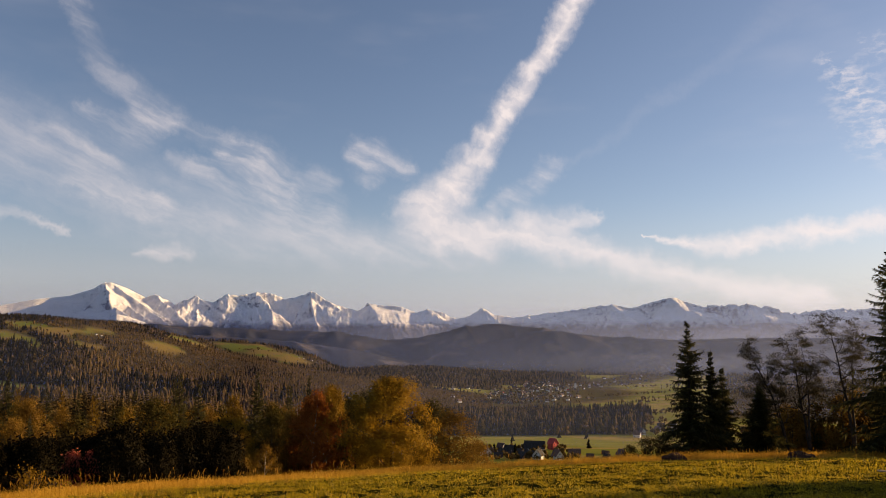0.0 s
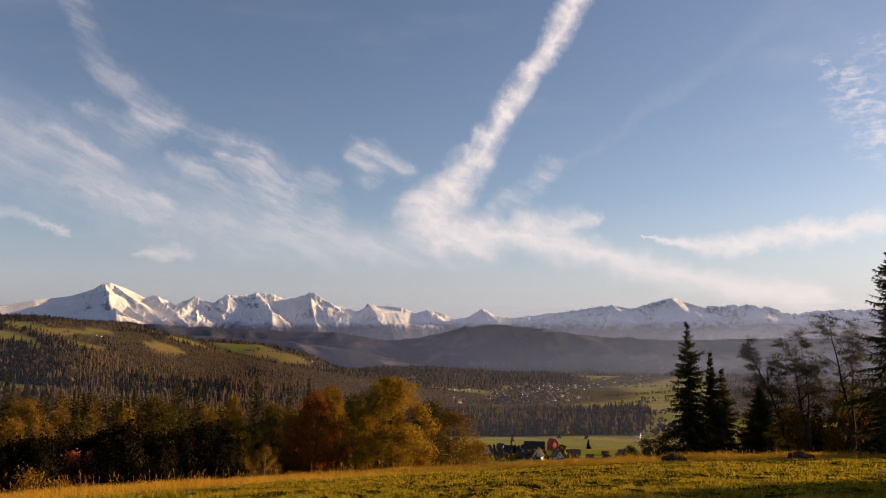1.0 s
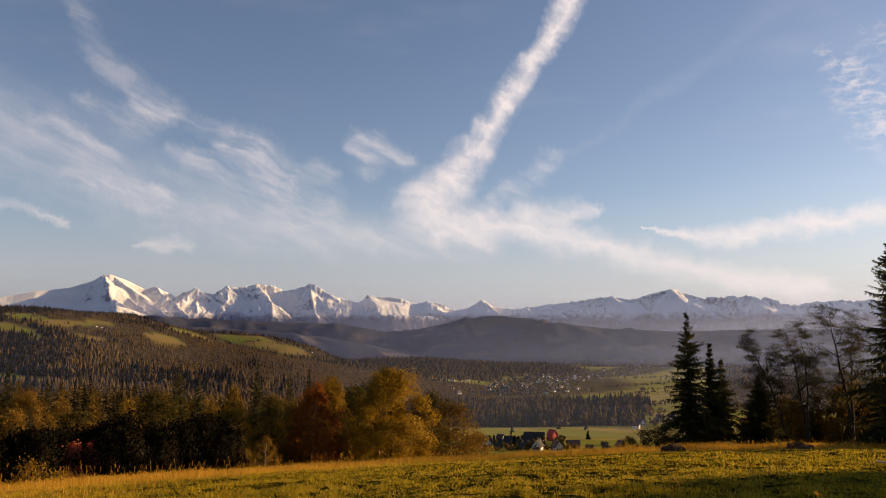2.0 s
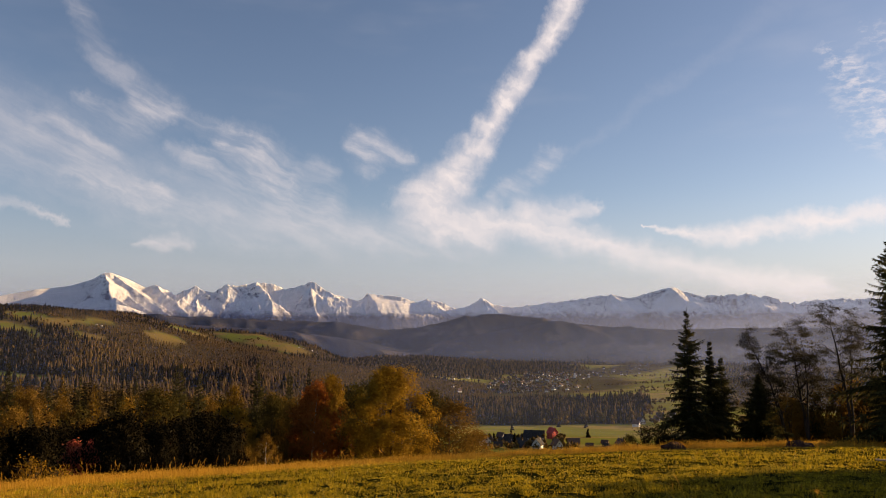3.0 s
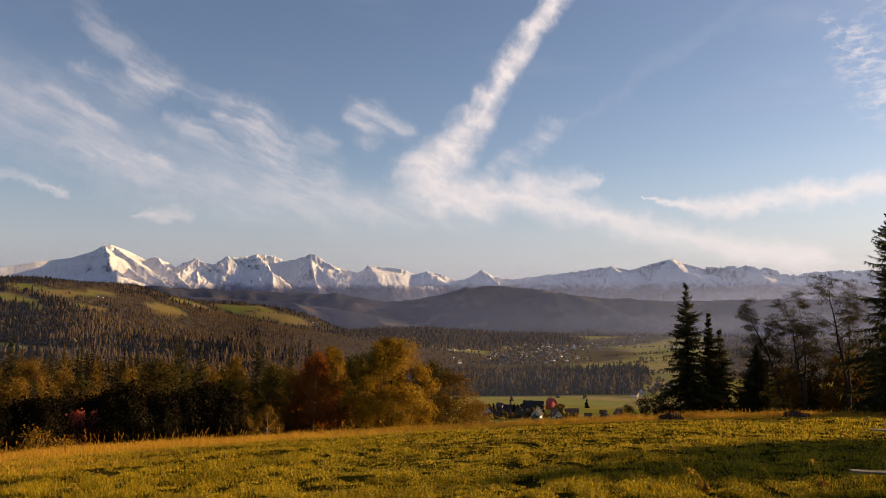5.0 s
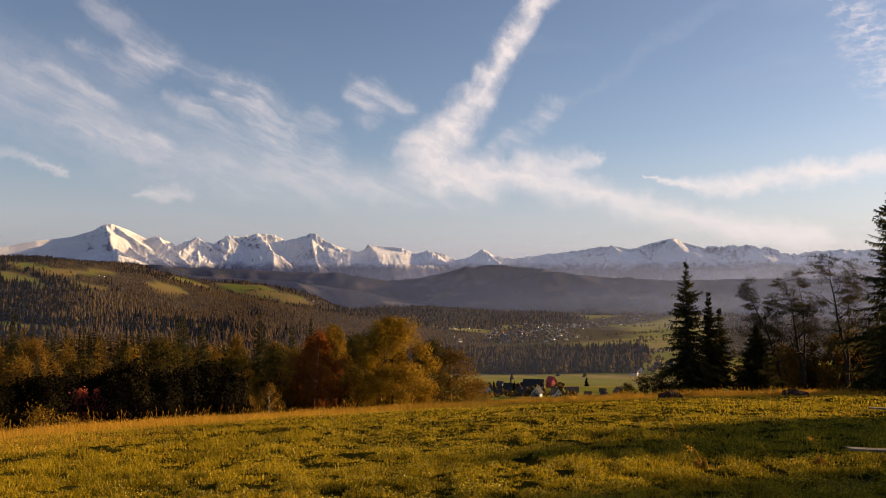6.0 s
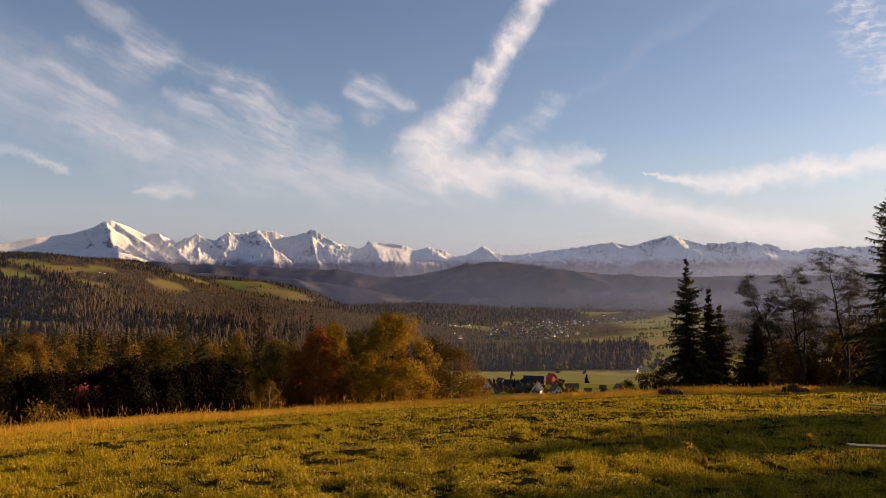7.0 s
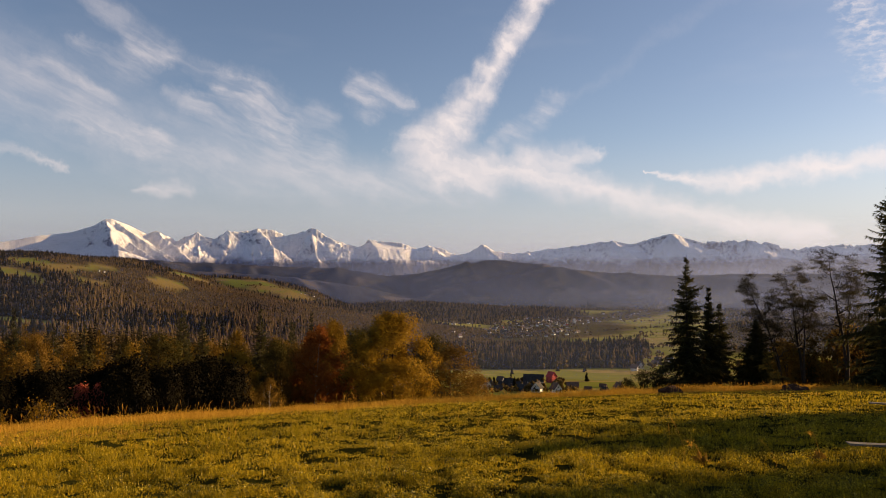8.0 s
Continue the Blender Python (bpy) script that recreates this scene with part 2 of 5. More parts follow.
def ground_material():
    """Meadow, dry grass and forest floor by the cover that the sheet carries, broken up at several sizes."""
    m, n, out = material("meadow_ground")
    at = n.add("ShaderNodeNewGeometry").outputs["Position"]
    zone = n.add("ShaderNodeSeparateColor")
    n.tree.links.new(n.add("ShaderNodeAttribute", attribute_name="cover").outputs["Color"], zone.inputs[0])
    big, mid = n.noise(at, 0.016, 4.0), n.noise(at, 0.5, 5.0)
    small = n.noise(at, 9.0, 5.0, 0.7)
    far_grain = n.noise(at, 0.07, 6.0, 0.7)
    # soil near-black: the shade between blades is put into its colour
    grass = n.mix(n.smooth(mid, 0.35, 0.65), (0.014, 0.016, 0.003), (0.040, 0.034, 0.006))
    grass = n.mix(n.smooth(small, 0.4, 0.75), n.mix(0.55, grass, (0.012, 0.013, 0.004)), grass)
    # haze brightness is put into the valley colour; higher pastures stay darker
    valley = n.mix(n.smooth(big, 0.40, 0.60), (0.30, 0.27, 0.045), (0.40, 0.28, 0.09))
    valley = n.mix(n.smooth(far_grain, 0.35, 0.7), n.mix(0.3, valley, (0.06, 0.07, 0.02)), valley)
    strips = n.noise(n.vec("MULTIPLY", at, (0.004, 0.03, 0.0)), 1.0, 2.0)
    valley = n.mix(n.smooth(strips, 0.45, 0.6), valley, (0.22, 0.21, 0.035))
    hill = n.add("ShaderNodeSeparateXYZ")
    n.plug(at, hill.inputs[0])
    pasture = n.mix(n.smooth(n.noise(at, 0.012, 3.0), 0.42, 0.58), (0.115, 0.130, 0.024), (0.165, 0.120, 0.040))
    valley = n.mix(n.smooth(hill.outputs[2], -72.0, -55.0), valley, pasture)
    dry = n.mix(small, (0.10, 0.06, 0.014), (0.24, 0.15, 0.035))
    wood = n.mix(n.smooth(far_grain, 0.3, 0.7), (0.030, 0.024, 0.013), (0.085, 0.062, 0.032))
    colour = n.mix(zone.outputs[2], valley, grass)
    colour = n.mix(zone.outputs[1], colour, dry)
    colour = n.mix(zone.outputs[0], colour, wood)
    distant = n.add("ShaderNodeAttribute", attribute_name="foothill_tint").outputs["Fac"]
    # haze tint and sunlit brown patches are put into the far ridges' colour
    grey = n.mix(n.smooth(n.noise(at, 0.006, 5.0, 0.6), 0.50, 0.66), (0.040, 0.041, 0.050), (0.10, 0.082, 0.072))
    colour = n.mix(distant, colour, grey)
    p = n.add("ShaderNodeBsdfDiffuse")
    n.plug(colour, p.inputs["Color"])
    p.inputs["Roughness"].default_value = 0.6
    b, b2 = n.add("ShaderNodeBump"), n.add("ShaderNodeBump")
    b.inputs["Strength"].default_value, b.inputs["Distance"].default_value = 0.5, 0.05
    n.plug(small, b.inputs["Height"])
    n.plug(n.math("MULTIPLY", zone.outputs[0], n.math("MULTIPLY_ADD", distant, -0.6, 0.8)), b2.inputs["Strength"])
    b2.inputs["Distance"].default_value = 9.0
    n.plug(far_grain, b2.inputs["Height"])
    n.tree.links.new(b.outputs[0], b2.inputs["Normal"])
    n.tree.links.new(b2.outputs[0], p.inputs["Normal"])
    n.tree.links.new(p.outputs[0], out.inputs[0])
    return m


def mountain_material():
    """Snow on what is high and gentle, bare rock where it is steep, woods at the foot."""
    m, n, out = material("snowy_rock")
    geo = n.add("ShaderNodeNewGeometry")
    at = geo.outputs["Position"]
    up, place = n.add("ShaderNodeSeparateXYZ"), n.add("ShaderNodeSeparateXYZ")
    n.tree.links.new(geo.outputs["Normal"], up.inputs[0])
    n.tree.links.new(at, place.inputs[0])
    patchy, fine = n.noise(at, 0.011, 6.0, 0.65), n.noise(at, 0.06, 6.0, 0.7)
    # the blue cast of haze is put into the rock and wood colours
    rock = n.mix(n.smooth(fine, 0.3, 0.7), (0.15, 0.145, 0.18), (0.30, 0.28, 0.32))
    wood = n.mix(n.smooth(patchy, 0.3, 0.7), (0.050, 0.052, 0.066), (0.105, 0.098, 0.110))
    height = n.math("MULTIPLY_ADD", n.math("SUBTRACT", patchy, 0.5), 90.0, place.outputs[2])
    gentle = n.math("MULTIPLY_ADD", n.math("SUBTRACT", fine, 0.5), 0.8, up.outputs[2])
    snow = n.math("MULTIPLY", n.smooth(height, 55.0, 105.0), n.smooth(gentle, 0.34, 0.58))
    # eastern massif below its summit: its shade is put into the snow colour
    bare = n.math("MULTIPLY", n.smooth(place.outputs[0], -1480.0, -1640.0), n.smooth(height, 268.0, 236.0))
    snow = n.math("MULTIPLY", snow, n.math("MULTIPLY_ADD", bare, -0.18, 1.0))
    ground = n.mix(n.smooth(height, 40.0, 110.0), wood, rock)
    p = n.add("ShaderNodeBsdfDiffuse")
    n.plug(n.mix(snow, ground, (0.88, 0.85, 0.84)), p.inputs["Color"])
    p.inputs["Roughness"].default_value = 0.3
    b = n.add("ShaderNodeBump")
    b.inputs["Strength"].default_value, b.inputs["Distance"].default_value = 0.45, 8.0
    n.plug(fine, b.inputs["Height"])
    n.tree.links.new(b.outputs[0], p.inputs["Normal"])
    n.tree.links.new(p.outputs[0], out.inputs[0])
    return m


GROUND, MOUNTAIN = ground_material(), mountain_material()
BARK = plain("grey_brown_bark", (0.015, 0.012, 0.010), (0.050, 0.040, 0.031), 2.0, 0.9, 0.8, 0.03, 14.0)
PALE_BARK = plain("pale_bark", (0.10, 0.085, 0.07), (0.42, 0.38, 0.32), 3.0, 0.8, 0.5, 0.02, 12.0)
SPRUCE_NEEDLES = foliage("spruce_needles", [(0.014, 0.015, 0.006), (0.045, 0.042, 0.014), (0.125, 0.102, 0.034)], 0.32)
OLIVE_LEAVES = foliage("olive_leaves", [(0.012, 0.011, 0.003), (0.048, 0.038, 0.009), (0.12, 0.088, 0.016)], each=0.35)
# near-black: the thicket's deep shade is put into this leaf colour
SHADED_LEAVES = foliage("shaded_olive_leaves", [(0.004, 0.0035, 0.0015), (0.009, 0.007, 0.003), (0.022, 0.017, 0.006)], 0.06, each=0.15)
SPARSE_LEAVES = foliage("sparse_olive_leaves", [(0.014, 0.012, 0.005), (0.040, 0.032, 0.012), (0.085, 0.064, 0.022)], 0.25)
GOLD_LEAVES = foliage("golden_leaves", [(0.075, 0.042, 0.005), (0.21, 0.118, 0.010), (0.38, 0.235, 0.022)], 0.38, each=0.3)
AMBER_LEAVES = foliage("amber_leaves", [(0.055, 0.032, 0.005), (0.18, 0.102, 0.011), (0.32, 0.19, 0.019)], 0.36, each=0.35)
BROWN_LEAVES = foliage("brown_leaves", [(0.045, 0.026, 0.006), (0.15, 0.082, 0.013), (0.27, 0.16, 0.024)], each=0.35)
RUST_LEAVES = foliage("rust_leaves", [(0.10, 0.032, 0.008), (0.27, 0.088, 0.016), (0.38, 0.16, 0.028)], 0.45, each=0.35)
RED_LEAVES = foliage("crimson_leaves", [(0.15, 0.026, 0.016), (0.38, 0.085, 0.055), (0.50, 0.15, 0.08)])
GRASS_BLADES = foliage("meadow_grass", [(0.03, 0.034, 0.003), (0.265, 0.185, 0.006), (0.80, 0.54, 0.023)], 0.45, 0.0, 0.03, 1.6)
# glints and dark gaps are put into the herbs' wide range of shades
CLOVER = foliage("low_herbs", [(0.012, 0.015, 0.002), (0.165, 0.134, 0.006), (0.80, 0.58, 0.03)], 0.40, 0.0, 0.08, 0.9, 0.8, 1.0)
STRAW = foliage("dry_straw", [(0.18, 0.098, 0.013), (0.50, 0.27, 0.029), (0.76, 0.46, 0.066)], 0.4, 0.0)
FAR_CONIFER = foliage("far_conifer", [(0.007, 0.007, 0.004), (0.016, 0.014, 0.007), (0.040, 0.031, 0.014)], 0.5, 0.0, 0.0, 90.0, 0.3)
FAR_LARCH = foliage("far_bare_larch", [(0.060, 0.042, 0.018), (0.145, 0.096, 0.035), (0.23, 0.15, 0.057)], 0.5, 0.0, 0.0, 60.0, 0.3)
FAR_BROADLEAF = foliage("far_broadleaf", [(0.040, 0.030, 0.012), (0.100, 0.066, 0.023), (0.165, 0.105, 0.036)], 0.15, 0.0, 0.0, 60.0)
WHITE_WALL = plain("white_plaster", (0.45, 0.43, 0.40), (0.74, 0.72, 0.68), 0.4, 0.9, 0.2, 0.01, 3.0, 0.5)
WOOD_WALL = plain("brown_timber", (0.10, 0.06, 0.035), (0.26, 0.17, 0.10), 0.5, 0.85, 0.3, 0.02, 4.0, 0.5)
DARK_ROOF = plain("dark_metal_roof", (0.022, 0.020, 0.020), (0.060, 0.055, 0.052), 0.5, 0.85, 0.3, 0.02, 5.0, 0.6)
BROWN_ROOF = plain("brown_roof", (0.07, 0.045, 0.035), (0.15, 0.10, 0.08), 0.5, 0.85, 0.3, 0.02, 5.0, 0.6)
RED_ROOF = plain("red_roof", (0.32, 0.05, 0.05), (0.50, 0.10, 0.09), 0.5, 0.85, 0.3, 0.02, 5.0, 0.3)
PANE = plain("window_glass", (0.02, 0.025, 0.03), (0.05, 0.06, 0.07), 1.0, 0.2, 0.0, 0.01)
STONE = plain("chimney_brick", (0.18, 0.12, 0.10), (0.34, 0.26, 0.22), 2.0, 0.9, 0.4, 0.02)
EARTH = plain("bare_earth", (0.025, 0.012, 0.007), (0.085, 0.042, 0.022), 2.5, 0.95, 1.0, 0.06, 16.0)
BOARD = plain("weathered_board", (0.10, 0.08, 0.055), (0.26, 0.21, 0.155), 4.0, 0.8, 0.5, 0.008, 40.0)


# ---- lie of the land ----
def lattice(i, j, seed):
    k = (i.astype(np.int64) * 374761393 + j.astype(np.int64) * 668265263 + seed * 1442695041) & 0xFFFFFFFF
    k = ((k ^ (k >> 13)) * 1274126177) & 0xFFFFFFFF
    return ((k ^ (k >> 16)) & 0xFFFF) / 65535.0


def rough(x, y, seed=0):
    """Smooth value noise in -1..1."""
    i, j = np.floor(x), np.floor(y)
    u, v = x - i, y - j
    u, v = u * u * u * (u * (6 * u - 15) + 10), v * v * v * (v * (6 * v - 15) + 10)
    a, b, c, d = lattice(i, j, seed), lattice(i + 1, j, seed), lattice(i, j + 1, seed), lattice(i + 1, j + 1, seed)
    return 2 * (a * (1 - u) * (1 - v) + b * u * (1 - v) + c * (1 - u) * v + d * u * v) - 1


def layered(x, y, seed=0, octaves=4, gain=0.5):
    total, size = 0.0, 1.0
    for k in range(octaves):
        total = total + size * rough(x * 2 ** k + 17.3 * k, y * 2 ** k - 9.1 * k, seed + k)
        size *= gain
    return total


def ridged(x, y, seed=0, octaves=5, gain=0.5):
    total, size = 0.0, 1.0
    for k in range(octaves):
        total = total + size * (1 - 2 * np.abs(rough(x * 2 ** k + 5.7 * k, y * 2 ** k + 3.1 * k, seed + k)))
        size *= gain
    return total


def step(v, low, high):
    t = np.clip((v - low) / (high - low), 0, 1)
    return t * t * (3 - 2 * t)


# brow of the meadow, by x / y: how far ahead it lies, and how steeply one looks down on it
BROW_FAR = np.polyfit([-0.594, -0.291, -0.033, 0.278, 0.595], [24.0, 30.0, 38.0, 44.0, 46.0], 3)
BROW_DIP = np.polyfit([-0.594, -0.291, -0.033, 0.278, 0.595], [0.2130, 0.1950, 0.1720, 0.1640, 0.1580], 3)


def brow(q):
    q = np.clip(q, -0.75, 0.75)
    return np.polyval(BROW_FAR, q), np.polyval(BROW_DIP, q)


def valley(x, y):
    q = x / np.maximum(y, 50.0)
    return -70 - 48 * (1 - np.exp(-np.maximum(y - 400, 0) / 800)) + 28 * step(-q, 0.12, 0.5) * step(-y, -1400, -500)


def ridge(az, azimuths, elevations):
    """Smoothed skyline in degrees."""
    return sum(np.interp(az + o, azimuths, elevations) for o in (-0.7, -0.35, 0.0, 0.35, 0.7)) / 5


def land(x, y):
    """Height of the ground, in metres."""
    x, y = np.asarray(x, float), np.asarray(y, float)
    ahead = np.maximum(y, 0.5)
    far, dip = brow(x / ahead)
    b = EYE / far ** 2
    a = dip - 2 * EYE / far
    limit = (0.25 - a) / (2 * b)
    near = np.minimum(ahead, limit)
    slope = -(a * near + b * near ** 2) - 0.25 * np.maximum(ahead - limit, 0)
    slope = np.where(y < 0.5, -0.08 * (y - 0.5) + slope, slope)
    r = np.hypot(x, y)
    slope = slope + 0.03 * np.maximum(layered(x / 0.34, y / 0.55, 90, 3), -0.25) * step(r, 1, 3) * step(-r, -60, -35)
    slope = slope + (0.035 * rough(x / 2.3, y / 2.3, 3) + 0.016 * rough(x / 0.7, y / 0.7, 4)) * step(r, 3, 8) * step(-r, -90, -60)
    low = valley(x, y)
    # wooded hill with pastures on its back, and the longer hill behind it
    top1 = np.interp(x, [-1150, -690, -560, -460, -360, -210, 0, 150], [42, 38, 30, 6, -28, -58, -92, -112])
    top1 = (top1 + np.interp(x + 40, [-1150, -690, -560, -460, -360, -210, 0, 150], [42, 38, 30, 6, -28, -58, -92, -112])) / 2
    hill1 = low + np.maximum(top1 - low, 0) * step(y, 480, 1230) * step(-y, -2000, -1300)
    q = x / np.maximum(y, 1)
    top2 = np.interp(q, [-0.6, -0.35, -0.29, -0.25, -0.21, -0.17, -0.10], [10, 0, -6, -12, -26, -50, -110])
    hill2 = low + np.maximum(top2 - low, 0) * step(y, 1350, 1900) * step(-y, -2500, -1950)
    knoll = 26 * np.exp(-(((x + 120) / 260) ** 2 + ((y - 2450) / 200) ** 2))
    z = np.maximum(low, np.maximum(hill1, hill2)) + knoll
    z = z + 4 * layered(x / 170, y / 170, 11, 3) * step(y, 500, 900)
    # foothills: two wooded ridges in front of the high range
    az = np.degrees(np.arctan2(x, ahead))
    front = ridge(az, [-60, -20, -14.3, -9.7, -6.2, -2.8, 0.7, 4.2, 8.3, 11.4, 14.8, 17.6, 25.1, 30.8, 60],
                  [0.5, 0.28, -0.05, -0.56, -1.1, -1.77, -0.85, -0.31, 0.64, 0.06, -0.05, -0.21, -0.28, -0.4, 0.2])
    back = ridge(az, [-60, -22, -16.3, -11.4, -8, -4.5, -1.9, 0.7, 3.75, 6.8, 9.3, 11.9, 15.6, 21.4, 30.8, 60],
                 [1.2, 0.96, 0.74, 0.55, 0.38, -0.13, 0.04, 0.6, 1.15, 0.81, 0.38, 0.12, -0.17, -0.04, 0.03, 0.6])
    folds = ridged(x / 330 + 0.4 * rough(x / 500, y / 500, 25), y / 900, 21, 4, 0.5)
    for peak, dist in ((front, 3000), (back, 3550)):
        top = EYE + dist * np.tan(np.radians(peak))
        body = step(r, dist - 430, dist) * step(-r, -dist - 420, -dist)
        body = body * (1 + 1.0 * folds * (1 - body))
        z = np.maximum(z, low + (top - low) * body + 3.5 * layered(x / 34, y / 34, 27, 3) * body ** 0.5)
    blend = 6.0
    d = np.clip((slope - z) / (2 * blend) + 0.5, 0, 1)
    return z + (slope - z) * d + blend * d * (1 - d) if np.ndim(d) else float(z + (slope - z) * d + blend * d * (1 - d))


def inside(x, y, cx, cy, rx, ry, soft=0.25, turn=0.0):
    """1 inside an uneven oval in plan, 0 outside."""
    c, s = math.cos(radians(turn)), math.sin(radians(turn))
    u, v = ((x - cx) * c + (y - cy) * s) / rx, (-(x - cx) * s + (y - cy) * c) / ry
    d = np.sqrt(u * u + v * v) + 0.25 * layered(x / (0.5 * (rx + ry)), y / (0.5 * (rx + ry)), 31, 3)
    return 1 - step(d, 1 - soft, 1 + soft)


CLEARINGS = [  # pastures among the woods: x, y, half sizes, turn
    (-592, 1075, 58, 24, -30), (-585, 1000, 66, 22, -25), (-545, 1075, 36, 18, 40), (-520, 1118, 24, 20, 0), (-497, 1028, 26, 14, 0), (-428, 1138, 26, 34, 0), (-445, 1300, 34, 40, 0),
    (-440, 758, 60, 26, 0), (-470, 1800, 120, 60, -30), (-380, 1765, 70, 50, -10), (50, 1540, 60, 60, 0),
]


def woods(x, y):
    """How wooded the ground is, 0 to 1."""
    q = x / np.maximum(y, 1.0)
    r = np.hypot(x, y)
    q = q + 0.022 * layered(x / 110, y / 170, 61, 3) * step(y, 600, 1100)
    hill = step(-q, 0.02, 0.06) * step(y, 560, 640) + step(y, 105, 130) * step(-q, -0.03, 0.02) * step(-y, -620, -560)
    band = step(y, 650, 680) * step(-y, -1010, -960) * step(-q, -0.275, -0.255)
    far = step(y, 1950, 2250) * (1 - 0.9 * inside(x, y, 520, 2050, 420, 300))
    w = np.clip(np.maximum(np.maximum(hill, band), far), 0, 1)
    w = np.maximum(w, step(-q, -0.075, -0.05) * step(y, 1005, 1040))
    for c in CLEARINGS:
        w = w * (1 - inside(x, y, *c[:4], 0.12, c[4]))
    w = np.maximum(w, step(q, 0.33, 0.40) * step(y, 760, 900))
    w = np.maximum(w, step(y, 1720, 1850) * step(-q, -0.21, -0.16) * step(q, -0.05, 0.0))
    w = w * (1 - 0.95 * inside(x, y, 90, 540, 150, 95))
    return w * step(r, 100, 120)
# ---- end of the land ----


def solid(name, verts, faces, mat, parent=None, label=""):
    """One mesh object from arrays of corners and faces."""
    data = bpy.data.meshes.new(name)
    verts, faces = np.asarray(verts, np.float32), np.asarray(faces, np.int32)
    k = faces.shape[1]
    data.vertices.add(len(verts))
    data.vertices.foreach_set("co", verts.ravel())
    data.loops.add(faces.size)
    data.loops.foreach_set("vertex_index", faces.ravel())
    data.polygons.add(len(faces))
    data.polygons.foreach_set("loop_start", np.arange(0, faces.size, k, dtype=np.int32))
    data.update(calc_edges=True)
    data.materials.append(mat)
    ob = new(name, data)
    if parent:
        ob.parent = parent
    if label:
        tagged(ob, label)
    return ob


def part(name, bm, mat, parent, label=""):
    data = bpy.data.meshes.new(name)
    bm.normal_update()
    bm.to_mesh(data)
    bm.free()
    data.materials.append(mat)
    ob = new(name, data)
    ob.parent = parent
    if label:
        tagged(ob, label)
    return ob


def smooth_shade(ob):
    ob.data.polygons.foreach_set("use_smooth", np.ones(len(ob.data.polygons), bool))
    return ob


# ---- ground: one sheet, all round, out to the horizon ----
def make_ground():
    az = np.radians(np.concatenate([np.linspace(-180, -42, 40)[:-1], np.linspace(-42, 42, 380), np.linspace(42, 180, 40)[1:-1]]))
    rad = np.concatenate([[0.02], np.geomspace(0.8, 60, 240)[:-1], np.geomspace(60, 2450, 165)[:-1], np.linspace(2450, 3700, 72)[:-1], np.geomspace(3700, 4900, 8)])
    a, r = np.meshgrid(az, rad)
    x, y = r * np.sin(a) + 0.3, r * np.cos(a) - 0.3
    z = land(x, y)
    na, nr = len(az), len(rad)
    verts = np.stack([x, y, z], -1).reshape(-1, 3)
    i, j = np.meshgrid(np.arange(nr - 1), np.arange(na), indexing="ij")
    k = (j + 1) % na
    faces = np.stack([i * na + j, i * na + k, (i + 1) * na + k, (i + 1) * na + j], -1).reshape(-1, 4)[:, ::-1]
    ob = solid("ground", verts, faces, GROUND)
    q = x / np.maximum(y, 1.0)
    far, _ = brow(q)
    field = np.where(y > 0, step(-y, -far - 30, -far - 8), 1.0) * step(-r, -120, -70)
    dry = np.where(y > 0, step(y, far - 9, far - 1) * step(-y, -far - 14, -far - 5), 0) * (0.75 + 0.25 * rough(x / 3, y / 3, 7)) * (r < 90)
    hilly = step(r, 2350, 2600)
    wood = np.maximum(woods(x, y), hilly)
    gardens = np.maximum(inside(x, y, 228, 1470, 125, 420, 0.3, -18), inside(x, y, 530, 2080, 400, 80, 0.3, 60))
    wood = np.maximum(wood, 0.85 * gardens)
    cover = np.stack([wood, dry, field, np.ones_like(x)], -1).reshape(-1, 4)
    cover = cover.astype(np.float32)
    attr = ob.data.color_attributes.new("cover", "FLOAT_COLOR", "POINT")
    attr.data.foreach_set("color", np.clip(cover, 0, 1).ravel())
    # marks the far ground that takes the blue-grey haze tint
    attr = ob.data.attributes.new("foothill_tint", "FLOAT", "POINT")
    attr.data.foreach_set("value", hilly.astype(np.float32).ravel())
    smooth_shade(ob)
    return tagged(ob, "rolling green and golden autumn meadow above a wooded valley", "ground", kind="structure")


make_ground()


# ---- the high range ----
CREST = [  # azimuth and elevation of the main summits and saddles, in degrees
    (-40, 1.6), (-31.1, 2.2), (-28.9, 2.7), (-26.8, 3.0), (-25.4, 3.5), (-24.85, 3.9), (-24.3, 4.0), (-23.2, 3.6), (-22.0, 3.0), (-21.3, 3.2),
    (-20.0, 2.5), (-18.55, 3.2), (-17.9, 2.8), (-17.3, 2.7), (-16.3, 3.35), (-15.5, 3.2), (-14.1, 3.5), (-12.9, 3.4), (-12.0, 3.0), (-11.0, 3.25),
    (-10.0, 3.6), (-9.0, 2.9), (-7.65, 2.4), (-6.65, 2.15), (-5.8, 2.6), (-4.3, 2.57), (-3.2, 2.48), (-2.3, 2.05), (-1.2, 2.3), (-0.1, 2.05),
    (0.95, 1.55), (2.0, 1.75), (3.1, 2.4), (3.85, 1.85), (5.5, 1.65), (7.8, 1.95), (9.7, 2.15), (12.9, 2.6), (14.3, 2.3), (15.7, 2.7),
    (17.1, 3.05), (19.3, 2.35), (22.7, 2.5), (25.2, 1.8), (26.8, 1.95), (29.5, 2.0), (40, 1.9),
]
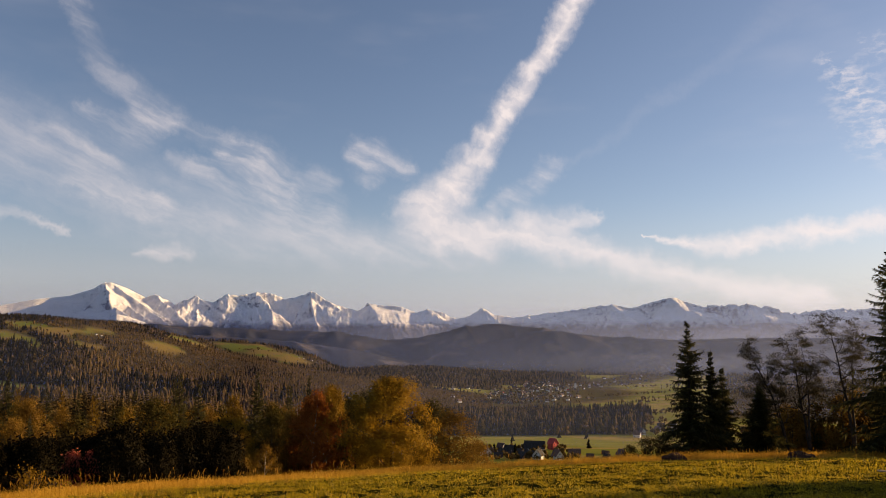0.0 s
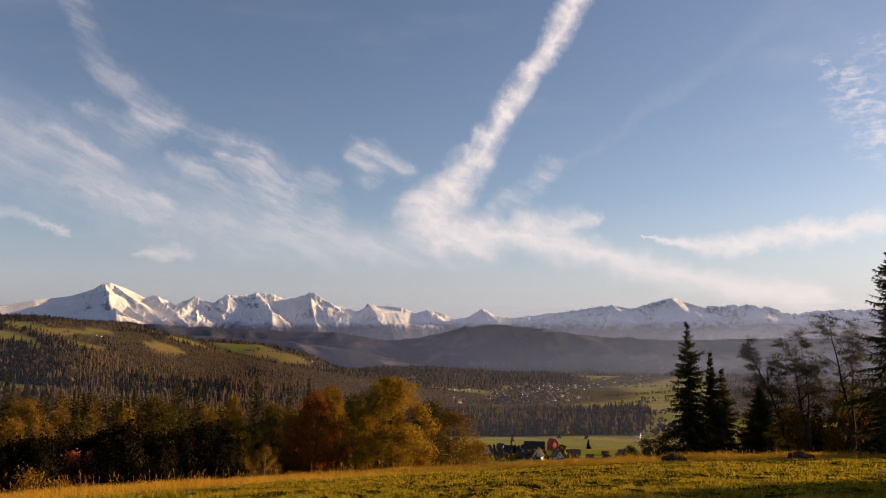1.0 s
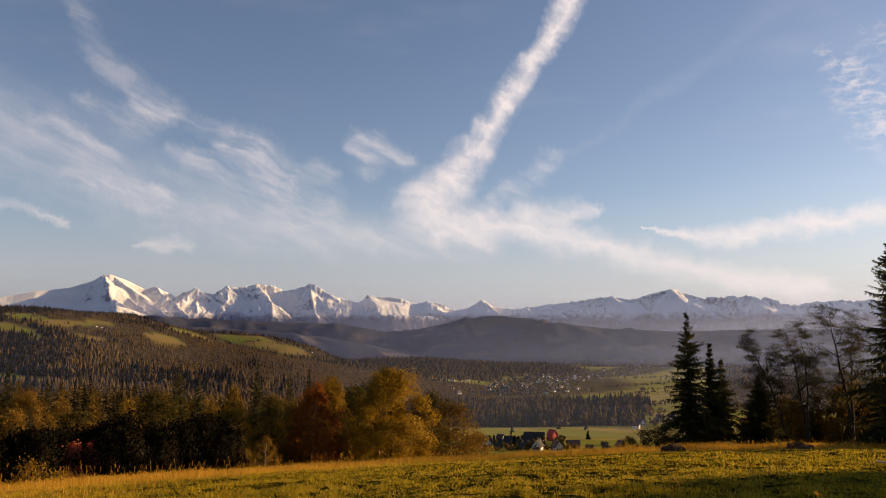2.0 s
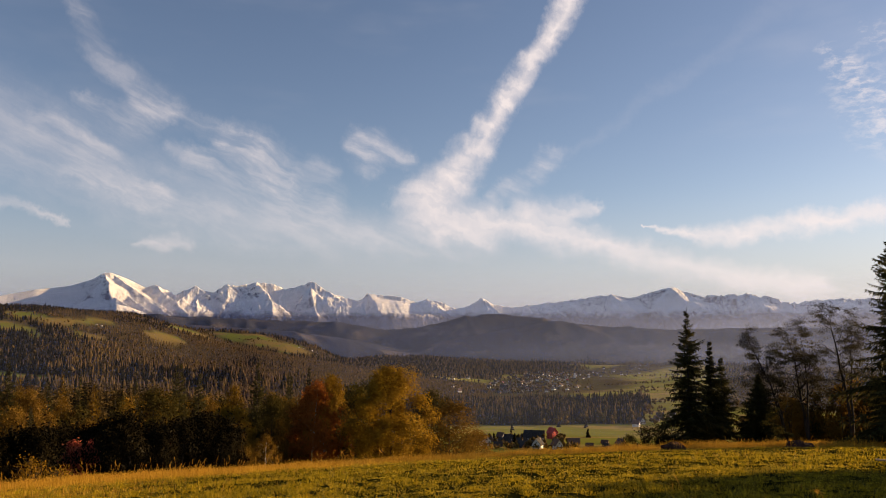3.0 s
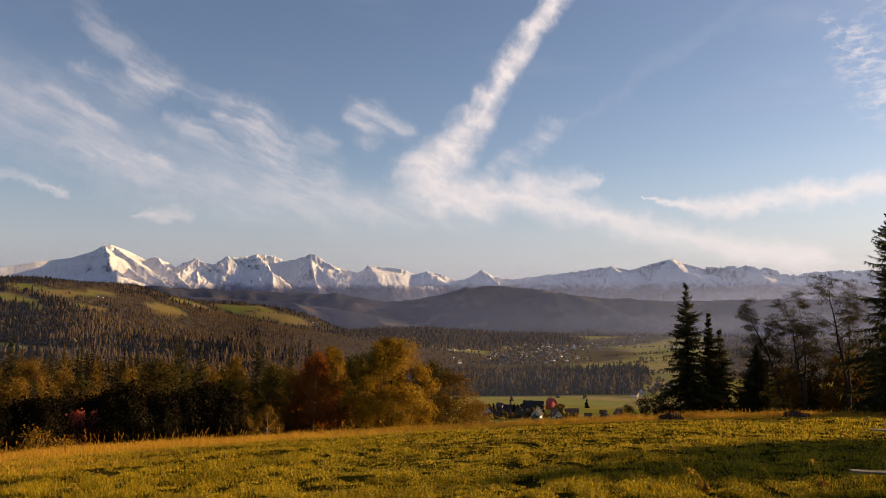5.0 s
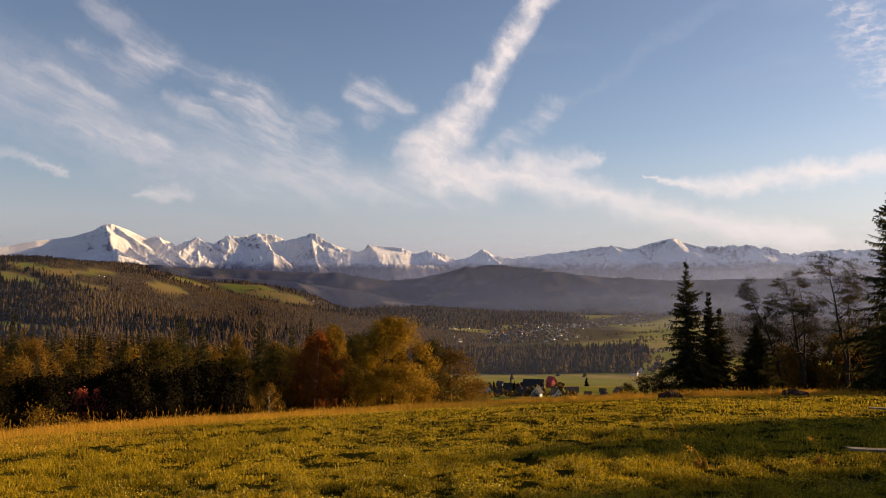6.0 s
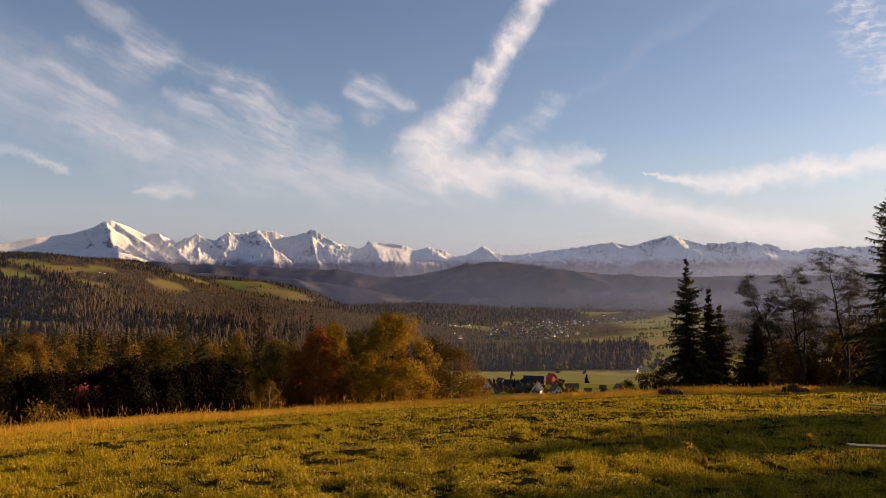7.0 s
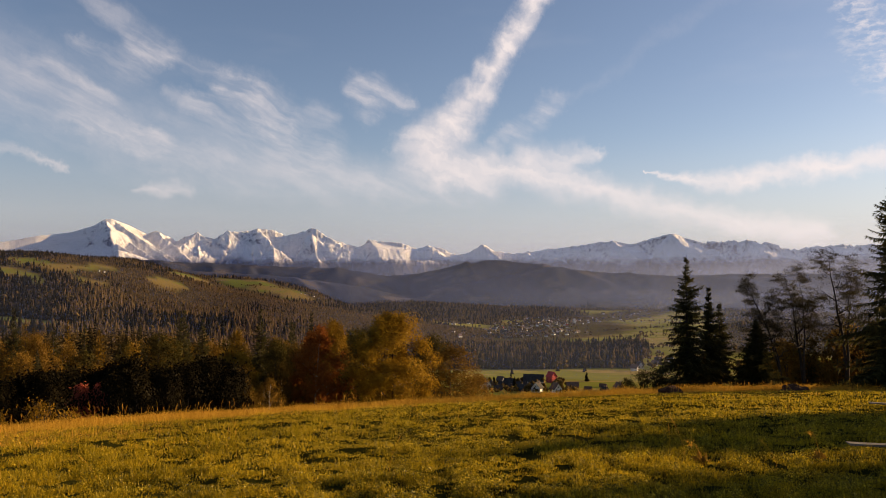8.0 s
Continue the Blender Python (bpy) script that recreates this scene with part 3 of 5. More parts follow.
SPURS = [  # azimuth, elevation of the top, distance, heading (right of straight at the viewer), fall along it, slope of the western and of the eastern flank
    (-24.7, 3.97, 4376, 12, 0.66, 0.30, 1.5), (-24.9, 2.95, 4290, -56, 0.85, 0.45, 1.2), (-23.6, 2.8, 4285, -54, 0.90, 0.50, 1.2), (-22.3, 2.5, 4280, -56, 0.85, 0.45, 1.2), (-21.2, 2.7, 4340, -50, 0.9, 0.5, 1.2),
    (-18.6, 3.12, 4370, 6, 0.95, 0.95, 1.2), (-16.1, 3.15, 4366, -10, 1.0, 1.0, 1.2), (-14.3, 3.32, 4368, -4, 1.05, 1.0, 1.2),
    (-13.0, 2.1, 4180, -6, 0.95, 0.85, 0.9), (-10.2, 3.57, 4372, 8, 0.85, 0.66, 1.3), (-8.2, 2.55, 4350, 4, 0.80, 0.80, 1.2), (-5.9, 2.70, 4382, 22, 0.46, 0.02, 1.3),
    (-0.9, 2.2, 4366, 38, 0.60, 0.40, 1.2), (3.0, 2.32, 4366, 24, 0.75, 0.50, 1.1), (6.4, 1.72, 4310, 42, 0.52, 0.24, 1.2), (7.9, 1.85, 4320, 42, 0.52, 0.24, 1.2),
    (9.4, 2.1, 4350, 44, 0.74, 0.06, 1.1), (12.9, 2.57, 4368, 44, 0.56, 0.08, 1.0), (13.5, 2.1, 4310, 46, 0.58, 0.06, 1.0), (17.1, 3.03, 4372, 44, 0.56, 0.08, 0.9), (17.7, 2.5, 4320, 46, 0.58, 0.06, 0.9), (18.4, 2.0, 4265, 46, 0.58, 0.06, 0.9), (14.2, 1.65, 4250, 46, 0.58, 0.06, 0.9), (23.4, 1.7, 4250, 46, 0.48, 0.16, 0.8), (28.4, 1.9, 4350, 48, 0.5, 0.22, 0.8),
]


def make_range():
    az = np.linspace(-36, 36, 1500)
    rad = np.concatenate([np.linspace(3800, 4470, 190), np.linspace(4490, 4740, 8)])
    a, r = np.meshgrid(az, rad)
    x, y = r * np.sin(np.radians(a)), r * np.cos(np.radians(a))
    reach = r + 20 * layered(x / 260, y / 260, 53, 2)
    v = np.clip((reach - 3960) / 420, 0, 1)                  # 0 at the foot, 1 on the crest
    peaks = np.array(CREST)
    top = 4380 * np.tan(np.radians(np.interp(a, peaks[:, 0], peaks[:, 1])))
    wx = x + 9 * layered(x / 80, y / 80, 55, 4, 0.55)
    wy = y + 9 * layered(x / 80 + 40, y / 80, 57, 4, 0.55)
    z = np.maximum(-110 + (top + 106) * v ** (1.75 + 0.6 * step(a, 4, 8)), -110)
    rng = np.random.default_rng(77)

    def spur(pa, pr, ph, heading, fall, west, east):
        """A ridge that runs down from a summit towards the valley, with a flank to the west and one to the east."""
        px, py = pr * math.sin(radians(pa)), pr * math.cos(radians(pa))
        ux, uy = math.sin(radians(heading - pa)), -math.cos(radians(heading - pa))
        along, across = (wx - px) * ux + (wy - py) * uy, -(wx - px) * uy + (wy - py) * ux
        drop = np.where(along > 0, fall * along * (1 + 0.15 * np.sin(along / 31 + pa)), -1.05 * along)
        return ph - drop - np.where(across > 0, west * across, -east * across)

    for (pa, pe), before, after in zip(CREST[1:-1], CREST[:-2], CREST[2:]):
        if pe < max(before[1], after[1]) - 0.02:
            continue
        ph = 4380 * math.tan(radians(pe)) - 2
        z = np.maximum(z, spur(pa, 4376, ph, rng.uniform(-62, -34) if pa < 6 else rng.uniform(-30, 30), rng.uniform(0.75, 1.0), rng.uniform(0.5, 0.75), 1.15))
    for pa, pe, pr, heading, fall, west, east in SPURS:
        z = np.maximum(z, spur(pa, pr, pr * math.tan(radians(pe)), heading, fall, west, east))
    # lesser shoulders before the crest, leaning either way
    for k in range(130):
        pa, t = rng.uniform(-20.5, 37), rng.random() ** 1.1
        if -7.2 < pa < -2.0 or 9.2 < pa < 11.0 or 12.4 < pa < 15.0 or 16.6 < pa < 19.5:
            t = 0.45 + 0.55 * t
        ph = 4380 * math.tan(radians(float(np.interp(pa, peaks[:, 0], peaks[:, 1]))))
        ph = ph * (1.0 - 0.72 * t ** 0.8) * rng.uniform(0.70, 0.95) - 55 * t
        lean = -50 + rng.normal() * 16 if pa < 6 else rng.uniform(-40, 40)
        z = np.maximum(z, spur(pa, 4360 - 320 * t, ph, lean, rng.uniform(0.75, 1.05), rng.uniform(0.5, 0.8), rng.uniform(0.9, 1.3)))
    gully = ridged(wx / 40, wy / 70, 65, 4, 0.6) - 0.4
    rib = ridged(wx / 17 + 0.3 * rough(wx / 60, wy / 60, 68), wy / 40, 66, 3, 0.6) - 0.4
    tooth = ridged(a * 76 / 26, r / 60, 71, 4, 0.6) - 0.4
    def calm(centre, half, near, far):
        return np.exp(-((a - centre) / half) ** 4 - ((r - 0.5 * (near + far)) / (0.5 * (far - near))) ** 4)

    # relief evened out on faces that should look broad and sunlit from the camera
    evened = calm(-4.1, 1.7, 4170, 4390) + calm(-23.6, 1.5, 4260, 4390) + 0.7 * calm(13.6, 1.2, 4200, 4380) + 0.7 * calm(18.0, 1.5, 4200, 4380) + 0.7 * step(-a, 20.6, 21.6)
    broken = (3.4 * gully + 2.2 * rib) * (1 - 0.8 * v ** 8) + tooth * 4.2 * v ** 6 * (1 - 0.8 * step(-a, 22.5, 24.5) + 0.9 * step(a, 18.5, 20.0)) + 1.2 * layered(x / 13, y / 13, 81, 3)
    z = z + broken * (1 - 0.88 * np.minimum(evened, 1))
    z = z - np.maximum(reach - 4392, 0) * 0.9
    na, nr = len(az), len(rad)
    i, j = np.meshgrid(np.arange(nr - 1), np.arange(na - 1), indexing="ij")
    faces = np.stack([i * na + j, (i + 1) * na + j, (i + 1) * na + j + 1, i * na + j + 1], -1).reshape(-1, 4)
    ob = solid("mountain_range", np.stack([x, y, z], -1).reshape(-1, 3), faces[:, ::-1], MOUNTAIN)
    smooth_shade(ob)
    return tagged(ob, "jagged snow-covered mountain range beyond the valley", "mountains", kind="structure")


make_range()


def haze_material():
    """A mostly clear sheet, tinted blue to stand in for the light that haze adds."""
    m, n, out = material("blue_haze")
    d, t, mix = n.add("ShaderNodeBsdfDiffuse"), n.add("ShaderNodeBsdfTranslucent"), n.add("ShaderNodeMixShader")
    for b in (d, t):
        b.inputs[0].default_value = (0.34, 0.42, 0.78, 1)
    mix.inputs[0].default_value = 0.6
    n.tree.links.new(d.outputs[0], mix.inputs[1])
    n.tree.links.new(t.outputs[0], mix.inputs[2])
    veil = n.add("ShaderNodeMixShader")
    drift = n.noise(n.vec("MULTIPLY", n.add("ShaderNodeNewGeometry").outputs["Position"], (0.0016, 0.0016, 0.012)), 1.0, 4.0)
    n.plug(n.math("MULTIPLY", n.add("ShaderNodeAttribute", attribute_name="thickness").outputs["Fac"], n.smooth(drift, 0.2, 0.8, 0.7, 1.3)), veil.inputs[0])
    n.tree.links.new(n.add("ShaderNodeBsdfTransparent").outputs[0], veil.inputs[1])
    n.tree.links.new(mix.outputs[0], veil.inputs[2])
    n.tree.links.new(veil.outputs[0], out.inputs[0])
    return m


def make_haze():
    """Curved see-through sheets added in place of evening haze in the valley, thinning out upwards."""
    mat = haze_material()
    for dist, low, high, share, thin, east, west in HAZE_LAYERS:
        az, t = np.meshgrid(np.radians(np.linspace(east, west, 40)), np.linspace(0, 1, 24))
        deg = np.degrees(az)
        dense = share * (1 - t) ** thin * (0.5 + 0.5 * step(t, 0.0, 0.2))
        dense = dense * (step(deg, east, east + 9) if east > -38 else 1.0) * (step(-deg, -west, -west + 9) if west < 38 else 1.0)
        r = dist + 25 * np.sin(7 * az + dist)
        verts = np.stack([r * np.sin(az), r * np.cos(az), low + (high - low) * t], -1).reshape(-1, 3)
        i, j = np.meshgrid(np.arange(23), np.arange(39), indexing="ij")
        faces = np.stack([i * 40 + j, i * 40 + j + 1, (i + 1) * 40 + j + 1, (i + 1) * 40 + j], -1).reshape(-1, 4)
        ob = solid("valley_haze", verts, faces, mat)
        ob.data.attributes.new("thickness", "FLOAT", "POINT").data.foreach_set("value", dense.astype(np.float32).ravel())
        tagged(smooth_shade(ob), "see-through blue sheet standing in for haze over the far valley", "haze", kind="stuff")


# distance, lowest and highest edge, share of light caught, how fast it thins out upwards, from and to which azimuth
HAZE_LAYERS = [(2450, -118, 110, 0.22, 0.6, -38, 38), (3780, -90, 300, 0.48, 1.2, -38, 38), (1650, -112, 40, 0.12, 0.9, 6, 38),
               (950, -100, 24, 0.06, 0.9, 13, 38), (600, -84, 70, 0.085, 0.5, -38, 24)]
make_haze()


# ---- woods: many small trees, too many to count ----
def cone_tree(rng, tiers=4, sides=5):
    """A slim far conifer: ragged tiers on one stem."""
    verts, faces = [], []
    slim = rng.uniform(0.75, 1.2)
    for t in range(tiers):
        f = t / tiers
        z0, z1 = 0.06 + 0.9 * f, 0.06 + 0.9 * min(1.0, f + 1.55 / tiers)
        rad = 0.17 * slim * (1 - f) ** 0.8
        start = len(verts)
        turn = rng.random() * 6
        for s in range(sides):
            w = turn + 2 * math.pi * s / sides
            k = rad * rng.uniform(0.45, 1.4)
            verts.append((k * math.cos(w), k * math.sin(w), z0 + rng.uniform(-0.05, 0.05)))
        verts.append((rng.uniform(-0.02, 0.02), rng.uniform(-0.02, 0.02), z1 if t < tiers - 1 else 1.0))
        for s in range(sides):
            faces.append((start + s, start + (s + 1) % sides, start + sides))
    return np.array(verts), np.array(faces)


def round_tree(rng):
    """An uneven crown of four clumps."""
    verts, faces = [], []
    for c in range(4):
        o = np.array([rng.uniform(-0.16, 0.16), rng.uniform(-0.16, 0.16), rng.uniform(0.35, 0.78)])
        k = rng.uniform(0.16, 0.27)
        start = len(verts)
        ring = [(math.cos(w), math.sin(w)) for w in np.arange(5) * 2 * math.pi / 5 + rng.random()]
        for px, py in ring:
            g = k * rng.uniform(0.75, 1.2)
            verts.append(o + np.array([px * g, py * g, rng.uniform(-0.05, 0.05)]))
        verts += [o + np.array([0, 0, k * 1.1]), o - np.array([0, 0, k * 1.1])]
        for s in range(5):
            faces += [(start + s, start + (s + 1) % 5, start + 5), (start + (s + 1) % 5, start + s, start + 6)]
    return np.array(verts), np.array(faces)


def leafy_tree(rng, pieces=96):
    """A looser crown for the nearer woods: small leaf clumps in uneven lumps."""
    lumps = np.stack([rng.uniform(-0.2, 0.2, 9), rng.uniform(-0.2, 0.2, 9), rng.uniform(0.22, 0.85, 9)], -1)
    lumps[:, :2] *= np.sqrt(np.clip(1.25 - lumps[:, 2:], 0.2, 1))
    g = rng.normal(size=(pieces, 3))
    g /= np.linalg.norm(g, axis=1)[:, None]
    at = lumps[rng.integers(0, 9, pieces)] + g * rng.uniform(0.06, 0.16, (pieces, 1))
    d, e = rng.normal(size=(pieces, 3)), rng.normal(size=(pieces, 3))
    k = rng.uniform(0.035, 0.07, (pieces, 1))
    verts = np.stack([at - d * k * 0.6, at + d * k * 0.6, at + e * k], 1).reshape(-1, 3)
    return verts, np.arange(3 * pieces).reshape(-1, 3)


def twiggy_conifer(rng, whorls=13):
    """A conifer for the nearer woods: slim drooping boughs in whorls round a thin stem."""
    verts = [(-0.012, 0, 0), (0.012, 0, 0), (0, 0, 0.98)]
    slim = rng.uniform(0.8, 1.2)
    for i in range(whorls):
        t = 0.08 + 0.88 * i / whorls
        for k in range(7):
            w = 2.4 * (7 * i + k) + rng.normal() * 0.4
            reach = 0.19 * slim * min(1.0, 1.3 * (1 - t) ** 0.9) * rng.uniform(0.5, 1.25) + 0.012
            c, s, wide = math.cos(w), math.sin(w), 0.03 * (1.2 - t)
            verts += [(-s * wide, c * wide, t + 0.03), (s * wide, -c * wide, t + 0.015), (c * reach, s * reach, t - reach * rng.uniform(0.1, 0.5))]
    return np.array(verts, float), np.arange(len(verts)).reshape(-1, 3)


def scatter(name, templates, spots, heights, widths, mat, label, rng):
    """Joins a tree at each spot into one mesh."""
    V, F, base = [], [], 0
    which = rng.integers(0, len(templates), len(spots))
    for k, (tv, tf) in enumerate(templates):
        at, hh, ww = spots[which == k], heights[which == k], widths[which == k]
        if not len(at):
            continue
        turn = rng.uniform(0, 2 * np.pi, len(at))
        c, s = np.cos(turn)[:, None], np.sin(turn)[:, None]
        px = (tv[:, 0] * c - tv[:, 1] * s) * ww[:, None] + at[:, :1]
        py = (tv[:, 0] * s + tv[:, 1] * c) * ww[:, None] + at[:, 1:2]
        pz = tv[:, 2] * hh[:, None] + at[:, 2:3] - 0.3
        V.append(np.stack([px, py, pz], -1).reshape(-1, 3))
        F.append((tf[None] + (np.arange(len(at)) * len(tv))[:, None, None]).reshape(-1, 3) + base)
        base += len(at) * len(tv)
    ob = solid(name, np.vstack(V), np.vstack(F), mat)
    return tagged(ob, label, "forest", kind="stuff")


def wood_spots(rng, count, x0, x1, y0, y1, least=0.5):
    x, y = rng.uniform(x0, x1, count), rng.uniform(y0, y1, count)
    keep = (np.abs(x / y) < 0.72) & (woods(x, y) * (0.75 + 0.5 * rng.random(count)) > least)
    x, y = x[keep], y[keep]
    return np.stack([x, y, land(x, y)], -1)


def make_woods():
    rng = np.random.default_rng(5)
    small = [cone_tree(rng, 3, 4) for _ in range(8)]
    fine = [cone_tree(rng, 6, 5) for _ in range(12)]
    rounds = [round_tree(rng) for _ in range(8)]
    leafy, twiggy = [leafy_tree(rng) for _ in range(10)], [twiggy_conifer(rng) for _ in range(10)]

    def stand(name, count, box, hrange, templates, mat, label, fat, grove=0):
        """grove: 1 for the kind that fills the patches, -1 for the kind between them."""
        spots = wood_spots(rng, count, *box)
        if grove:
            kind = layered(spots[:, 0] / 90, spots[:, 1] / 140, 43, 3) + 0.55 - 1.25 * step(spots[:, 0], -500, -360) - 0.5 * step(spots[:, 1], 1000, 1100) + 0.5 * step(-spots[:, 1], -1000, -880) + 0.35 * rng.normal(size=len(spots))
            spots = spots[kind * grove > 0]
        thin = rough(spots[:, 0] / 23, spots[:, 1] / 37, 47) + 0.4 * rng.normal(size=len(spots)) > -0.75
        spots = spots[thin]
        h = rng.uniform(*hrange, len(spots)) * rng.choice([0.55, 0.8, 1.0, 1.2], len(spots)) * (1 + 0.3 * rough(spots[:, 0] / 60, spots[:, 1] / 60, 41))
        h = h * (1 - 0.56 * step(spots[:, 1], 800, 1150) * step(-spots[:, 1], -1500, -1400))
        scatter(name, templates, spots, h, h * rng.uniform(0.7, 1.35, len(spots)) * fat, mat, label, rng)

    stand("conifer_forest", 4200, (-720, 60, 120, 640), (9, 16), twiggy, FAR_CONIFER, "dense dark spruce forest on the slope below the meadow", 1.0)
    stand("broadleaf_wood", 3200, (-720, 60, 120, 640), (7, 13), leafy, FAR_BROADLEAF, "brown and gold autumn trees among the spruces", 1.0)
    stand("conifer_forest", 42000, (-1000, 120, 640, 1350), (8, 15), small, FAR_CONIFER, "spruce forest covering the hillside across the valley", 1.3, 1)
    stand("larch_wood", 42000, (-1000, 120, 640, 1350), (7, 14), small, FAR_LARCH, "brown half-bare larches in stands between the spruces", 1.1, -1)
    stand("broadleaf_wood", 7000, (-1000, 120, 640, 1350), (5, 10), rounds, FAR_BROADLEAF, "bare brown autumn trees between the spruces", 1.0)
    stand("conifer_forest", 6500, (-30, 290, 650, 960), (8, 14), fine, FAR_CONIFER, "dark spruce belt on the valley floor", 1.0)
    stand("larch_wood", 3000, (-30, 290, 650, 960), (8, 13), fine, FAR_LARCH, "brown larches in the belt on the valley floor", 0.8)
    stand("broadleaf_wood", 1700, (-30, 290, 650, 960), (7, 12), rounds, FAR_BROADLEAF, "brown birches and alders in the spruce belt", 0.9)
    stand("conifer_forest", 17000, (-1300, 900, 1350, 2600), (6, 10), small, FAR_CONIFER, "distant spruce woods on the valley floor", 1.3)
    stand("larch_wood", 17000, (-1300, 900, 1350, 2600), (5, 9), small, FAR_LARCH, "distant brown woods on the valley floor", 1.3)
    stand("broadleaf_wood", 5000, (280, 1300, 780, 1900), (5, 11), rounds, FAR_BROADLEAF, "brown bushes and trees on the western valley floor", 1.2)


make_woods()


# ---- trees that stand singly ----
def tube(points, radii, sides=6):
    """Corners and faces of a tapered, bent limb."""
    points, verts = [np.array(p, float) for p in points], []
    for i, (p, r) in enumerate(zip(points, radii)):
        d = points[min(i + 1, len(points) - 1)] - points[max(i - 1, 0)]
        d = d / (np.linalg.norm(d) + 1e-9)
        side = np.cross(d, (0.31, 0.95, 0.05) if abs(d[2]) > 0.7 else (0, 0, 1))
        side = side / np.linalg.norm(side)
        other = np.cross(d, side)
        for k in range(sides):
            w = 2 * math.pi * k / sides
            verts.append(p + r * (math.cos(w) * side + math.sin(w) * other))
    faces = [(i * sides + k, i * sides + (k + 1) % sides, (i + 1) * sides + (k + 1) % sides, (i + 1) * sides + k) for i in range(len(points) - 1) for k in range(sides)]
    return np.array(verts), np.array(faces)


def join(pieces):
    verts, faces, base = [], [], 0
    for v, f in pieces:
        verts.append(v)
        faces.append(f + base)
        base += len(v)
    return np.vstack(verts), np.vstack(faces)


def leaves(spots, size, rng, droop=0.0, long=1.6, outward=None):
    """A folded, pointed leaf or leaf clump at each spot, turned at random or lying along the crown's surface."""
    k = len(spots)
    d = rng.normal(size=(k, 3))
    if outward is not None:
        d -= outward * (d * outward).sum(1)[:, None] * 0.75
    d[:, 2] -= droop
    d /= np.linalg.norm(d, axis=1)[:, None]
    s = np.cross(d, rng.normal(size=(k, 3)) if outward is None else outward + 0.35 * rng.normal(size=(k, 3)))
    s /= np.linalg.norm(s, axis=1)[:, None]
    up = np.cross(d, s)
    L = size * rng.uniform(0.6, 1.4, (k, 1))
    mid = spots + d * L * 0.5 * long
    verts = np.stack([spots, mid + s * L * 0.5, spots + d * L * long, mid - s * L * 0.5 + up * L * 0.2], 1).reshape(-1, 3)
    return verts, np.arange(4 * k).reshape(-1, 4)


def grow(p, d, length, radius, level, rng, limbs, twigs, bend=0.35, up=0.12, spread=0.75):
    """A limb and what branches from it."""
    p, d = np.array(p, float), np.array(d, float)
    steps = 5 if level > 1 else 2
    points, radii = [p.copy()], [radius]
    for i in range(steps):
        d = d + rng.normal(size=3) * bend * 0.45 + np.array([0, 0, up])
        d /= np.linalg.norm(d)
        p = p + d * length / steps
        points.append(p.copy())
        radii.append(radius * (1 - 0.75 * (i + 1) / steps))
    limbs.append(tube(points, radii, 4 if level > 1 else 3))
    if level <= 1:
        twigs += points[1:]
        return
    for i in range(1, steps + 1):
        for _ in range(2 if level > 2 or i > 2 else 1):
            if rng.random() < 0.25 and i < steps:
                continue
            side = rng.normal(size=3)
            side -= d * side.dot(d)
            side /= np.linalg.norm(side)
            way = d * (1 - spread * 0.5) + side * spread
            way /= np.linalg.norm(way)
            grow(points[i], way, length * rng.uniform(0.45, 0.68), max(radii[i] * 0.6, 0.012), level - 1, rng, limbs, twigs, bend, up, spread)


def broadleaf_tree(name, seed, mat, bark, label, height=10.0, width=7.0, leaf=0.19, count=3200, low=0.15, group="", boughs=8):
    """A round-crowned tree: trunk, limbs, and a crown of leaf clumps in uneven lumps."""
    rng = np.random.default_rng(seed)
    thing = new(name)
    limbs, twigs = [], []
    lean = rng.normal(size=2) * 0.25
    trunk = [(lean[0] * t * t, lean[1] * t * t, height * 0.86 * t) for t in np.linspace(0, 1, 7)]
    body = tube(trunk, np.linspace(0.17, 0.03, 7) * height / 10, 8)
    for t in np.linspace(0.18, 0.86, boughs):
        w = rng.random() * 2 * math.pi
        reach = width * 0.5 * math.sin(math.pi * min(0.12 + 0.85 * t, 1)) * 0.95
        grow((lean[0] * t * t, lean[1] * t * t, height * 0.86 * t), (math.cos(w), math.sin(w), 0.75), reach, 0.06 * (1.15 - t), 2, rng, limbs, twigs)
    lumps = []
    for k in range(30):
        w, t = 2.4 * k + rng.normal() * 0.4, (k + 0.5) / 30
        z = height * (low + (0.93 - low) * t)
        reach = width * 0.5 * math.sin(math.pi * (0.22 + 0.72 * t)) * rng.uniform(0.5, 1.0)
        lumps.append((reach * math.cos(w), reach * math.sin(w), z, width * rng.uniform(0.10, 0.20)))
    lumps.append((lean[0], lean[1], height * 0.93, width * 0.12))
    spots, outward = [], []
    heart = np.array([0, 0, height * 0.45])
    for x, y, z, r in lumps:
        g = rng.normal(size=(int(count * 0.8 / len(lumps)), 3))
        g /= np.linalg.norm(g, axis=1)[:, None]
        spots.append(np.array([x, y, z]) + g * r * rng.uniform(0.35, 1.15, (len(g), 1)) * np.array([1, 1, 0.85]))
        o = np.array([x, y, z]) - heart
        outward.append(g * 0.6 + o / np.linalg.norm(o))
    twig = np.array(twigs)
    spots.append(twig[rng.integers(0, len(twig), int(count * 0.2))] + rng.normal(size=(int(count * 0.2), 3)) * 0.16)
    outward.append(rng.normal(size=(int(count * 0.2), 3)))
    spots, outward = np.vstack(spots), np.vstack(outward)
    outward /= np.linalg.norm(outward, axis=1)[:, None]
    keep = spots[:, 2] > height * low * 0.4
    spots, outward = spots[keep], outward[keep]
    smooth_shade(solid("trunk", *body, bark, thing))
    tagged(solid("branchwork", *join(limbs), bark, thing), kind="stuff")
    solid("crown", *leaves(spots, leaf, rng, outward=outward), mat, thing)
    return tagged(thing, label, "tree", group)


